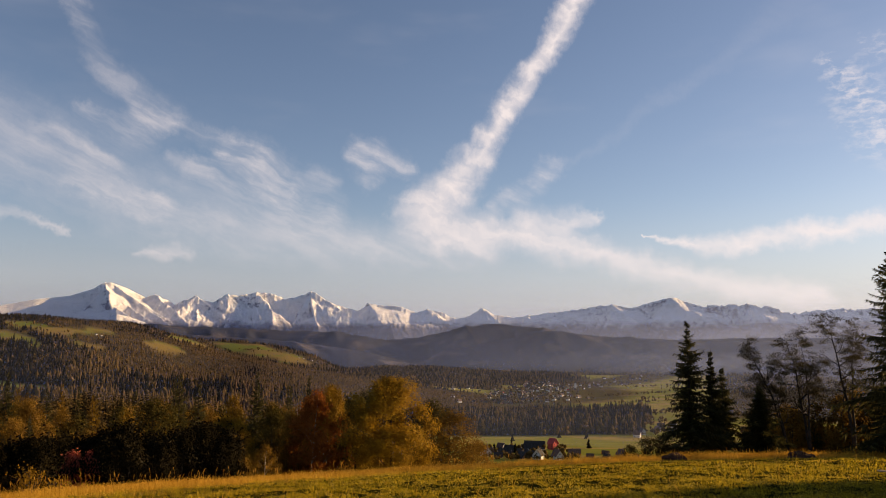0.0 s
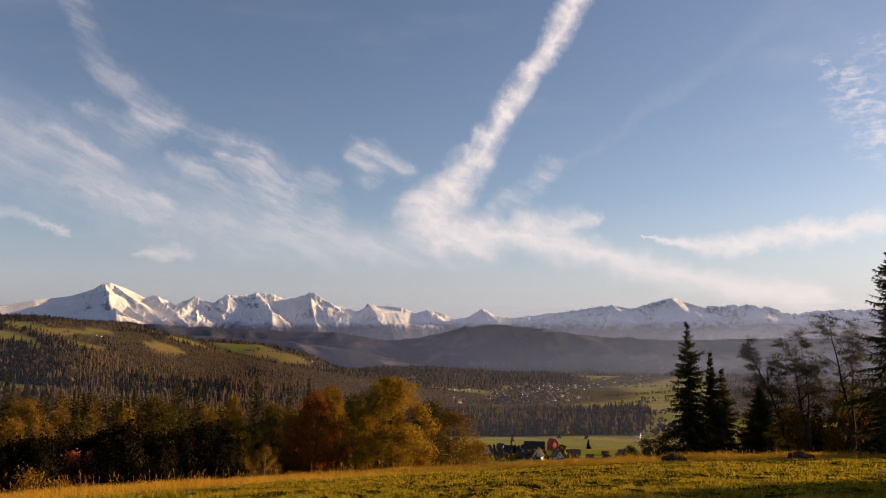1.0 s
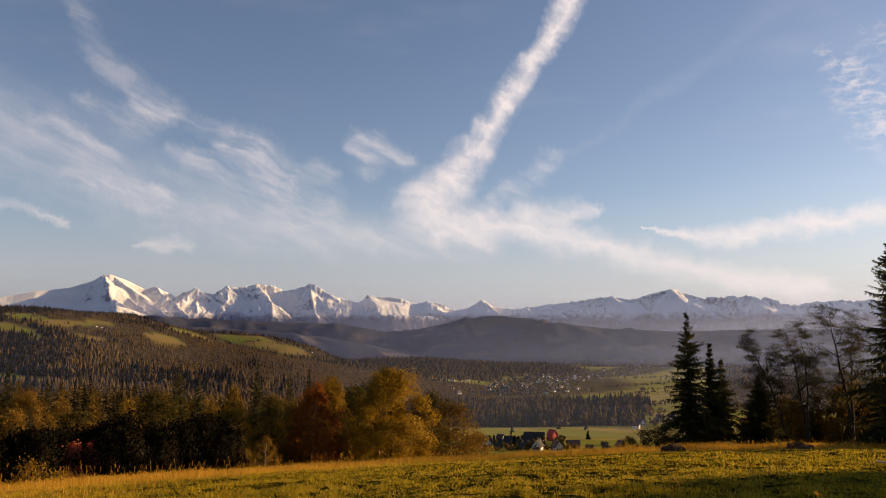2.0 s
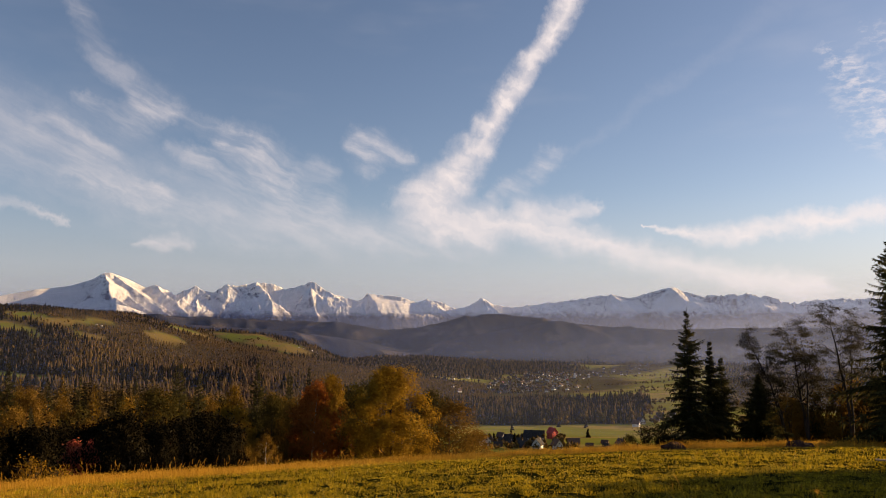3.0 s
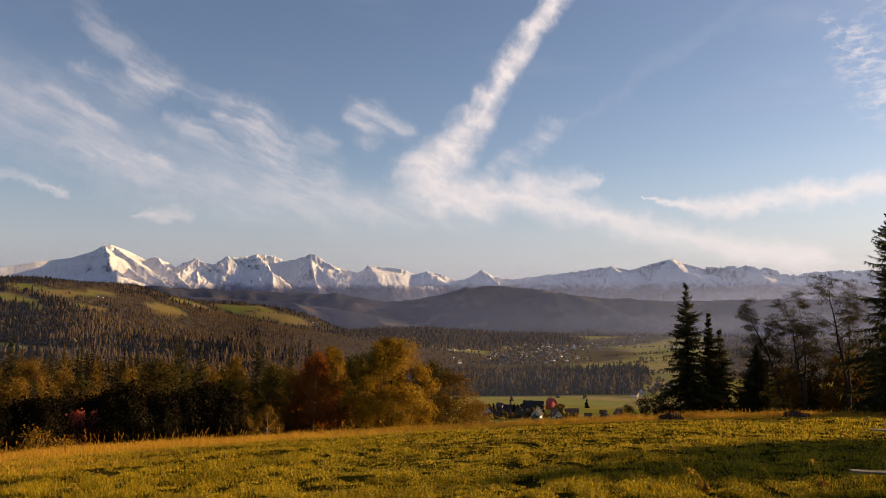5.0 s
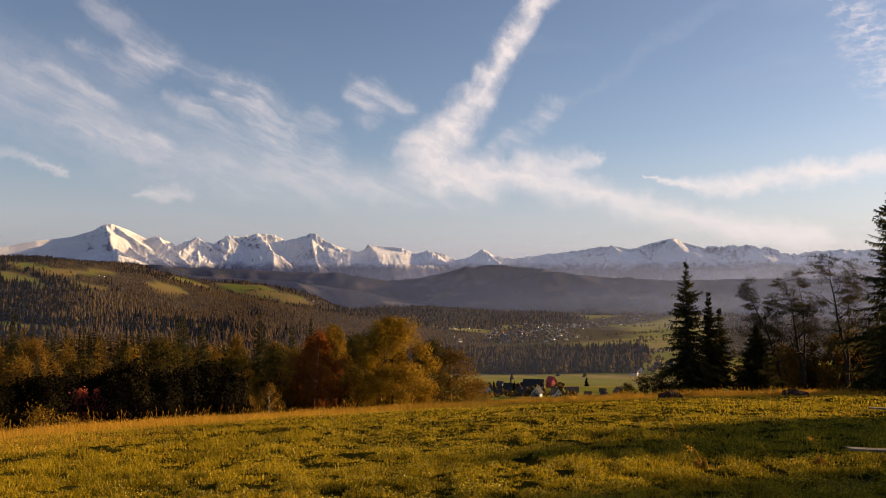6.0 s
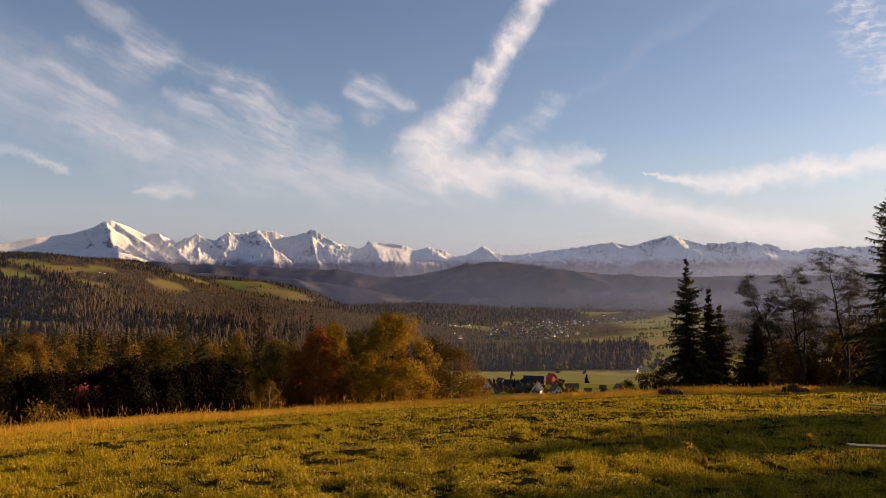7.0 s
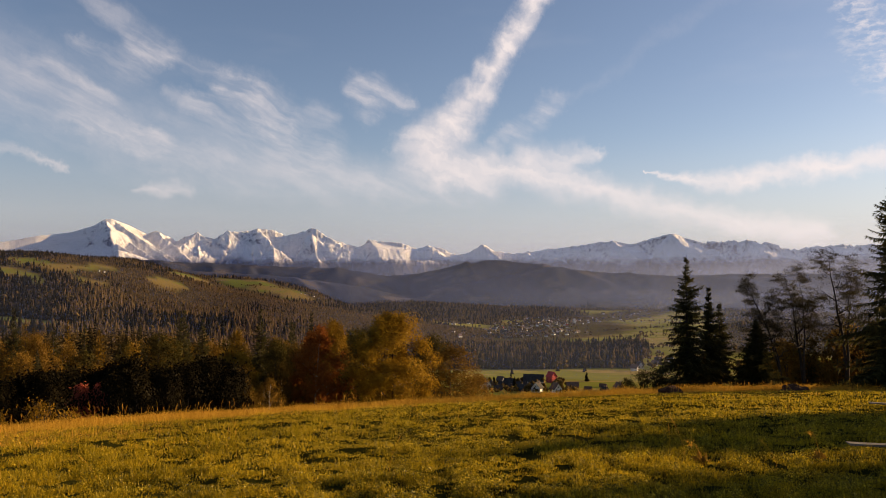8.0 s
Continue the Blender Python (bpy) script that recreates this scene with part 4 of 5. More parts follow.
def spruce_tree(name, seed, label, height=10.0, width=3.6, gaps=0.12, bare=0.03, mat=None, group=""):
    """A spruce: straight trunk, whorls of drooping boughs with hanging twigs, a ragged outline."""
    rng = np.random.default_rng(seed)
    thing = new(name)
    body = tube([(0.05 * rng.normal() * t, 0.05 * rng.normal() * t, height * t) for t in np.linspace(0, 1, 8)], np.linspace(0.16, 0.01, 8) * height / 10, 8)
    boughs, needles = [], []
    whorls = 30
    for i in range(whorls):
        t0 = bare + (0.98 - bare) * (1 - (1 - (i + 0.5) / whorls) ** 0.85)
        ring = rng.uniform(0.68, 1.12)
        for k in range(13):
            if rng.random() < gaps:
                continue
            t = min(t0 + rng.normal() * 0.012, 0.985)
            reach = width * 0.5 * min(1.0, 1.35 * (1 - t) ** 0.9) * (0.7 + 0.3 * min(1, t / 0.12)) * ring
            w = 2.4 * (13 * i + k) + 0.5 * rng.normal()
            L = max(reach * rng.uniform(0.35, 1.25), 0.12)
            out = np.array([math.cos(w), math.sin(w), 0.0])
            side = np.array([-math.sin(w), math.cos(w), 0.0])
            rise, sag = 0.45 * (t - 0.3) + 0.12 * rng.normal(), 0.42 * (1 - t) * rng.uniform(0.6, 1.4)
            sway = 0.05 * rng.normal()
            line = [np.array([0, 0, height * t]) + out * L * s + side * sway * L * s * s + np.array([0, 0, L * (rise * s - sag * s * s + 0.16 * s ** 4)]) for s in np.linspace(0, 1, 5)]
            boughs.append(tube(line, np.linspace(0.026, 0.005, 5) * height / 10, 3))
            count = 7 + int(6 * L / (0.5 * width))
            for s in np.linspace(0.12, 1.0, count):
                j = min(int(s * 4), 3)
                p = line[j] + (line[j + 1] - line[j]) * (s * 4 - j)
                twig = (L * 0.26 * (1.1 - s * 0.75) + 0.09) * rng.uniform(0.5, 1.35)
                for sign in (-1, 1, 0.35, -0.35):
                    hang = rng.uniform(0.0, 0.5) if abs(sign) == 1 else rng.uniform(0.5, 1.2)
                    tip = p + out * twig * rng.uniform(0.25, 0.85) + side * sign * twig * rng.uniform(0.6, 1.1) - np.array([0, 0, twig * hang])
                    wide = 0.13 * twig + 0.018
                    flat = out * wide * rng.uniform(0.5, 1.0) + np.array([0, 0, wide * rng.uniform(-0.8, 0.8)])
                    needles.append((p - flat, tip, p + flat))
    smooth_shade(solid("trunk", *body, BARK, thing))
    tagged(solid("branchwork", *join(boughs), BARK, thing), kind="stuff")
    v = np.array(needles).reshape(-1, 3)
    solid("needles", v, np.arange(len(v)).reshape(-1, 3), mat or SPRUCE_NEEDLES, thing)
    return tagged(thing, label, "spruce", group)


def open_tree(name, seed, label, height, lean, forks, group=""):
    """A thin, half-bare tree: forked winding trunk, crooked limbs, leaves in loose tufts towards the ends."""
    rng = np.random.default_rng(seed)
    thing = new(name)
    limbs, twigs, stems = [], [], []
    for f in range(forks):
        tilt = np.array([lean + (f - (forks - 1) / 2) * 0.16, 0.10 * rng.normal(), 0.0])
        top = height * (1 if f == 0 else rng.uniform(0.8, 0.95))
        line, wob = [], np.cumsum(rng.normal(size=(11, 2)) * 0.10, 0)
        for i, t in enumerate(np.linspace(0, 1, 11)):
            line.append(np.array([tilt[0] * top * t ** 1.5 + wob[i, 0] * t, tilt[1] * top * t + wob[i, 1] * t, top * t]))
        radii = np.linspace(0.15, 0.022, 11) * height / 10 * (1 if f == 0 else 0.8)
        stems.append(tube(line, radii, 7))
        for i in range(4, 11):
            for _ in range(2):
                w = rng.random() * 2 * math.pi
                grow(line[i], (1.2 * math.cos(w) + 1.5 * lean, math.sin(w), 0.55), height * rng.uniform(0.13, 0.26) * (1.3 - 0.07 * i), radii[i] * 0.6 + 0.008, 2, rng, limbs, twigs, 0.75, 0.10, 0.85)
    smooth_shade(solid("trunk", *join(stems), BARK, thing))
    tagged(solid("branchwork", *join(limbs), BARK, thing), kind="stuff")
    twig = np.array(twigs)
    twig = twig[twig[:, 2] > height * 0.45]
    tufts = twig[rng.integers(0, len(twig), 860)]
    spots = np.repeat(tufts, 26, 0) + rng.normal(size=(860 * 26, 3)) * np.array([0.15, 0.15, 0.06])
    solid("crown", *leaves(spots, 0.034, rng, 0.2), SPARSE_LEAVES, thing, "sparse small olive leaves in loose tufts")
    return tagged(thing, label, "tree", group)


def stand_at(x, y, h, w, base_h, base_w, turn, sink=0.15):
    return pose(x, y, land(x, y) - sink, 0, 0, turn) @ Matrix.Diagonal((w / base_w, w / base_w, h / base_h, 1))


def another(ob, m):
    """A copy at the pose m, whatever size the first one stands at."""
    s = ob.scale
    return copy_thing(ob, m @ Matrix.Diagonal((1 / s.x, 1 / s.y, 1 / s.z, 1)))


def plant(proto, rows, base_h, base_w, rng, used):
    """Sets a tree at each place; the first one is the tree itself."""
    for x, y, h, w in rows:
        h = 1.05 * h
        m = stand_at(x, y, h, w, base_h, base_w, rng.uniform(0, 360))
        if proto in used:
            another(proto, m)
        else:
            proto.matrix_basis = m
            used.add(proto)


def make_trees():
    rng, used = np.random.default_rng(8), set()
    edge = "trees along the meadow edge"
    gold = broadleaf_tree("golden_tree", 1, GOLD_LEAVES, BARK, "round golden-yellow autumn tree below the meadow", leaf=0.105, count=32000, group=edge)
    gold_b = broadleaf_tree("amber_birch", 2, AMBER_LEAVES, PALE_BARK, "slim amber birch with a pale trunk", 10, 5, leaf=0.11, count=8500, group=edge)
    olive = broadleaf_tree("olive_tree", 3, OLIVE_LEAVES, BARK, "dark olive broadleaf tree at the meadow edge", leaf=0.12, count=10000, group=edge)
    brown = broadleaf_tree("brown_tree", 4, BROWN_LEAVES, BARK, "brown-leaved autumn tree at the meadow edge", leaf=0.12, count=9500, group=edge)
    brown_b = broadleaf_tree("brown_tree", 5, BROWN_LEAVES, PALE_BARK, "thin brown autumn tree with pale limbs", 10, 5.5, leaf=0.11, count=6500, group=edge)
    rust = broadleaf_tree("rust_red_tree", 6, RUST_LEAVES, PALE_BARK, "rust-red rowan tree at the meadow edge", 10, 6, leaf=0.125, count=14000, group=edge)
    red = broadleaf_tree("crimson_shrub", 7, RED_LEAVES, BARK, "small bright crimson shrub before dark trees", 4, 2.8, 0.12, 1500, 0.1)
    shrub = broadleaf_tree("olive_shrub", 9, OLIVE_LEAVES, BARK, "dark olive undergrowth shrub", 4, 3.6, 0.11, 2200, 0.05, "undergrowth", 4)
    shrub_b = broadleaf_tree("brown_shrub", 10, BROWN_LEAVES, BARK, "brown autumn undergrowth shrub", 4, 3.4, 0.11, 1900, 0.05, "undergrowth", 4)
    thicket = broadleaf_tree("thicket_tree", 15, SHADED_LEAVES, BARK, "low thicket tree behind the brow, leaves coloured near-black for shade", 6, 5.5, 0.14, 5200, 0.02, edge, 4)
    spruce = spruce_tree("spruce_tree", 11, "dark green spruce rising above the autumn trees", 12, 4.2, group=edge)
    spruce_b = spruce_tree("spruce_tree", 12, "slender dark spruce below the meadow", 12, 3.6, 0.2, group=edge)
    larch = spruce_tree("larch_tree", 13, "golden-brown larch below the meadow", 12, 4.0, 0.15, mat=AMBER_LEAVES, group=edge)
    plant(gold, GOLD_TREES, 10, 7, rng, used)
    plant(gold_b, SLIM_GOLD_TREES, 10, 5, rng, used)
    plant(olive, OLIVE_TREES, 10, 7, rng, used)
    plant(brown, BROWN_TREES, 10, 7, rng, used)
    plant(brown_b, THIN_BROWN_TREES, 10, 5.5, rng, used)
    plant(rust, RUST_TREES, 10, 6, rng, used)
    plant(red, [(x, y, EYE - 0.146 * y - land(x, y), w) for x, y, w in RED_SHRUBS], 4, 2.8, rng, used)
    plant(spruce, SPRUCES, 12, 4.2, rng, used)
    plant(spruce_b, SLIM_SPRUCES, 12, 3.6, rng, used)
    plant(larch, LARCHES, 12, 4.0, rng, used)
    # filling of the wood's edge
    for k in range(84):
        q, y = rng.uniform(-0.78, 0.02), rng.uniform(56, 118)
        if q > -0.21:
            y = 72 + 0.74 * (y - 56)
        cap = EYE + y * (-0.108 - 0.03 * rng.random() + 0.036 * step(y, 72, 105) + 0.012 * step(-q, 0.4, 0.5)) - land(q * y, y)
        h = float(np.clip(cap, 2.5, 15))
        pick = rng.random()
        x = q * y
        if h < 4.5:
            plant(shrub if pick < 0.5 else shrub_b, [(x, y, h, h * 0.95)], 4, 3.5, rng, used)
        elif pick < 0.26:
            plant(olive, [(x, y, h, h * 0.62)], 10, 7, rng, used)
        elif pick < 0.46:
            plant(brown, [(x, y, h, h * 0.6)], 10, 7, rng, used)
        elif pick < 0.62:
            plant(brown_b, [(x, y, h, h * 0.5)], 10, 5.5, rng, used)
        elif pick < 0.74:
            plant(gold_b, [(x, y, h, h * 0.5)], 10, 5, rng, used)
        elif pick < 0.8:
            plant(larch, [(x, y, h, h * 0.34)], 12, 4, rng, used)
        else:
            plant(spruce_b, [(x, y, h, h * 0.33)], 12, 3.6, rng, used)
    # close thicket right behind the brow, its shade put into near-black leaves
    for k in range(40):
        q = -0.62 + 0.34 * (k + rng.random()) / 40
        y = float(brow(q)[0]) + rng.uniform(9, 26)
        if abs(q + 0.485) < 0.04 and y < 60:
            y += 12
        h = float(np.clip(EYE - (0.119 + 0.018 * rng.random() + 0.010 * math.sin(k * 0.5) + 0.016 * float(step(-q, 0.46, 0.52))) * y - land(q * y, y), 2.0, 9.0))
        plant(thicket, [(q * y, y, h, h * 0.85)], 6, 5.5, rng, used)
    # clump to the west: spruces, open trees, dark undergrowth
    bush = broadleaf_tree("brow_bush", 41, GOLD_LEAVES, BARK, "small yellow-green bush in dry grass on the brow", 1.2, 1.3, 0.05, 900, 0.05, "bushes on the brow")
    plant(bush, [(-13.6, 25.0, 1.0, 1.2), (-12.9, 25.6, 0.7, 0.9), (-14.9, 24.6, 0.8, 1.0), (-15.6, 25.2, 0.6, 0.9)], 1.2, 1.3, rng, used)
    clump = "trees west of the meadow"
    a = spruce_tree("spruce_tree", 21, "tall ragged dark spruce on the meadow's brow", 9.4, 3.6, 0.2, 0.04, group=clump)
    b = spruce_tree("spruce_tree", 22, "narrow dense dark spruce on the meadow's brow", 7.5, 2.3, 0.08, 0.03, group=clump)
    c = spruce_tree("spruce_tree", 23, "thin see-through young spruce on the meadow's brow", 6.5, 2.5, 0.45, 0.1, group=clump)
    g = spruce_tree("spruce_tree", 24, "tallest spruce with long ragged boughs", 13.0, 6.2, 0.2, 0.03, group=clump)
    low_a = spruce_tree("spruce_tree", 25, "low dense dark spruce bush", 5.0, 3.4, 0.0, 0.02, group=clump)
    for tree, (x, y), turn in ((a, (16.2, 49.3), 0), (b, (18.0, 50.2), 40), (c, (19.0, 51.0), 90), (g, (27.5, 45.4), 0), (low_a, (21.2, 50.2), 30)):
        tree.matrix_basis = pose(x, y, land(x, y) - 0.1, 0, 0, turn)
    d = open_tree("open_tree", 31, "half-bare leaning tree with winding dark limbs", 7.3, -0.2, 2, clump)
    e = open_tree("open_tree", 32, "half-bare forked tree with winding dark limbs", 8.0, -0.02, 2, clump)
    f = open_tree("open_tree", 33, "tall half-bare tree with two close stems", 8.9, -0.03, 2, clump)
    for tree, (x, y), turn in ((d, (23.1, 50.5), 0), (e, (24.8, 51.0), 0), (f, (27.6, 50.6), 0)):
        tree.matrix_basis = pose(x, y, land(x, y) - 0.1, 0, 0, turn)
    for k in range(95):
        y = rng.uniform(54, 73)
        x = rng.uniform(0.395, 0.85) * y
        h = rng.uniform(2.0, 4.8)
        pick = rng.random()
        if pick < 0.38:
            plant(shrub, [(x, y, h, h * 0.9)], 4, 3.6, rng, used)
        elif pick < 0.6:
            plant(shrub_b, [(x, y, h * 0.8, h * 0.8)], 4, 3.4, rng, used)
        else:
            another(low_a if pick < 0.75 else c, stand_at(x, y, h * 1.05, h * 0.55, 5 if pick < 0.75 else 6.2, 3.4 if pick < 0.75 else 2.3, rng.uniform(0, 360)))
    for x, y, h in ((22.6, 53.5, 3.6), (24.5, 53.0, 4.4), (26.5, 54.0, 5.0), (28.2, 53.0, 5.4), (29.6, 55.0, 6.2), (31.2, 54.0, 6.4), (32.6, 55.5, 6.8), (25.6, 56.0, 5.0)):
        another(shrub_b if x < 30 else low_a, stand_at(x, y, h * 0.85, h * 0.6, 4 if x < 30 else 5, 3.4, rng.uniform(0, 360)))
    for x, y, h in ((13.6, 49.5, 1.6), (14.6, 50.0, 1.2), (15.2, 52.0, 1.9), (17.2, 48.6, 1.0), (12.9, 52.0, 1.3)):
        plant(shrub, [(x, y, h, h * 1.3)], 4, 3.6, rng, used)
    # unseen trees past the clump, placed to cast the meadow's shadows
    for x, y, h in WEST_SHADE_TREES:
        another(g if y > 40 else olive, stand_at(x, y, h, h * 0.42, 13.0 if y > 40 else 10.0, 5.1 if y > 40 else 7.0, rng.uniform(0, 360)))
    return red, shrub_b


# x, y, height, crown width
GOLD_TREES = [(-4.6, 68, 9.6, 7.6), (-11.7, 78, 11.2, 4.6), (-18.8, 66, 7.3, 4.9)]
SLIM_GOLD_TREES = [(-21.2, 76, 10.9, 3.6), (-33.7, 80, 11.0, 3.8), (-9.1, 84, 10.5, 3.3)]
OLIVE_TREES = [(-26.3, 68, 9.6, 7.4), (-16.5, 72, 8.9, 5.1), (-8.4, 72, 8.9, 4.5), (-21.1, 62, 6.5, 4.4), (-30.7, 70, 8.2, 4.4)]
BROWN_TREES = [(0.6, 76, 7.4, 7.8), (-38.7, 70, 10.7, 4.1), (4.1, 90, 5.8, 4.2), (-13.9, 70, 8.1, 3.8), (-28.1, 60, 6.2, 4.0)]
THIN_BROWN_TREES = [(-13.2, 56, 3.7, 2.2), (-11.1, 80, 9.2, 3.1), (-38.5, 76, 10.7, 3.6), (-24.0, 78, 9.8, 3.7)]
RUST_TREES = [(-11.8, 68, 9.1, 5.0), (-10.0, 74, 7.4, 2.9), (-29.0, 64, 6.5, 2.5)]
RED_SHRUBS = [(-22.0, 45.0, 1.9), (-21.2, 45.4, 1.3)]
SPRUCES = [(-51.2, 88, 16.6, 4.6), (-30.9, 88, 15.6, 4.4), (-28.0, 86, 14.0, 4.4), (-21.3, 86, 14.8, 4.6)]
SLIM_SPRUCES = [(-34.0, 95, 16.9, 4.0), (-17.0, 95, 15.9, 3.7), (-20.3, 100, 15.8, 3.4), (-6.9, 112, 17.3, 3.0), (-43.1, 105, 17.3, 3.6), (-52.7, 100, 16.8, 3.8), (-9.8, 100, 14.6, 3.2), (-48.6, 100, 17.0, 3.4), (-19.0, 92, 14.4, 3.4)]
LARCHES = [(-39.2, 84, 13.2, 3.4), (-39.3, 72, 10.8, 3.0), (-36.0, 78, 11.6, 2.8), (-47.5, 84, 14.2, 3.2), (-41.7, 82, 14.1, 3.2), (-42.0, 90, 14.1, 3.2), (-54.6, 96, 16.2, 3.0)]
WEST_SHADE_TREES = [(36.5, 58.0, 12), (41.0, 60.0, 13), (45.0, 62.0, 12), (42.7, 48.1, 13.4), (47.7, 49.9, 14.4), (38.2, 46.5, 12.2),
             (33.6, 25.2, 9.3), (35.7, 25.4, 9.5), (36.2, 26.9, 9.3), (32.4, 22.5, 9.6), (34.6, 22.4, 9.8), (36.1, 24.1, 10.0), (37.4, 23.0, 10.2), (32.9, 18.2, 9.6), (35.8, 18.9, 10.2), (34.3, 17.1, 10.2), (33.7, 15.6, 10.6), (36.6, 17.6, 10.4)]
make_trees()


# ---- villages in the valley ----
def box(bm, x0, x1, y0, y1, z0, z1):
    m = Matrix.Translation(((x0 + x1) / 2, (y0 + y1) / 2, (z0 + z1) / 2)) @ Matrix.Diagonal((x1 - x0, y1 - y0, z1 - z0, 1))
    bmesh.ops.create_cube(bm, size=1.0, matrix=m)


def gable(bm, half, length, eaves, top, over=0.0, y0=0.0):
    """A pitched roof body: ridge along y."""
    v = [bm.verts.new((sx * half, y0 + sy * length / 2, z)) for sy in (-1, 1) for sx, z in ((-1, eaves), (1, eaves), (0, top))]
    for f in ((0, 1, 2), (5, 4, 3), (0, 2, 5, 3), (1, 4, 5, 2), (0, 3, 4, 1)):
        bm.faces.new([v[i] for i in f])


def roof_shell(bm, half, length, eaves, top, thick=0.3):
    """Two sloping slabs with overhanging eaves."""
    for side in (-1, 1):
        lower, upper = (side * half, eaves), (0.0, top)
        v = [bm.verts.new((x, y, z + d)) for y in (-length / 2, length / 2) for (x, z) in (lower, upper) for d in (0, thick)]
        for f in ((0, 1, 3, 2), (4, 6, 7, 5), (1, 5, 7, 3), (0, 2, 6, 4), (0, 4, 5, 1), (2, 3, 7, 6)):
            bm.faces.new([v[i] for i in f])


def house(name, label, w, l, storeys, wall, roof, windows=True, cross=False, group=""):
    """A steep-roofed highland house: walls, gable, roof, chimney, windows, balcony. Its front gable looks along -y."""
    thing = new(name)
    h = 2.7 * storeys
    rise = w * 0.62
    bm = bmesh.new()
    box(bm, -w / 2, w / 2, -l / 2, l / 2, -1.5, h)
    part("wall", bm, wall, thing)
    bm = bmesh.new()
    gable(bm, w / 2, l - 0.02, h + 0.004, h + rise)
    part("gable", bm, WOOD_WALL if wall is WHITE_WALL and not windows else wall, thing)
    bm = bmesh.new()
    roof_shell(bm, w / 2 + 0.8, l + 1.6, h - 0.8 * rise / (w / 2), h + rise)
    top = part("roof", bm, roof, thing)
    if cross:
        for y0 in (-l * 0.25, l * 0.25):
            bm = bmesh.new()
            box(bm, w / 2 - 1.0, w / 2 + 0.9, y0 - 1.6, y0 + 1.6, h - 0.4, h + 1.4)
            part("dormer", bm, wall, thing)
            bm = bmesh.new()
            roof_shell(bm, 2.1, 4.2, h + 1.1, h + 3.2, 0.2)
            bmesh.ops.transform(bm, matrix=pose(w / 2 - 0.9, y0, 0, 0, 0, 90), verts=bm.verts)
            part("dormer_roof", bm, roof, thing)
    bm = bmesh.new()
    box(bm, w * 0.16, w * 0.16 + 0.9, l * 0.1, l * 0.1 + 0.9, h + rise * 0.4, h + rise + 1.1)
    part("chimney", bm, STONE, top)
    if windows:
        for k in range(storeys + 1):
            z = 1.0 + 2.7 * k
            spots = (-0.28, 0.28) if k < storeys else (0.0,)
            for u in spots:
                bm = bmesh.new()
                box(bm, u * w - 0.6, u * w + 0.6, -l / 2 - 0.05, -l / 2 + 0.05, z, z + 1.4)
                part("window", bm, PANE, thing)
            if k < storeys:
                for side in (-1, 1):
                    for u in (-0.25, 0.25):
                        bm = bmesh.new()
                        box(bm, side * w / 2 - 0.05, side * w / 2 + 0.05, u * l - 0.6, u * l + 0.6, z, z + 1.4)
                        part("window", bm, PANE, thing)
        if storeys > 1:
            bm = bmesh.new()
            box(bm, -w * 0.45, w * 0.45, -l / 2 - 1.2, -l / 2, 2.6, 2.8)
            box(bm, -w * 0.45, w * 0.45, -l / 2 - 1.2, -l / 2 - 1.1, 2.8, 3.7)
            part("balcony", bm, WOOD_WALL, thing)
    return tagged(thing, label, "house", group)


def settle(ob, x, y, turn, size=1.0, fresh=False):
    m = pose(x, y, land(x, y) - 0.1, 0, 0, turn) @ Matrix.Scale(size * 0.85, 4)
    if fresh:
        ob.matrix_basis = m
        return ob
    return another(ob, m)


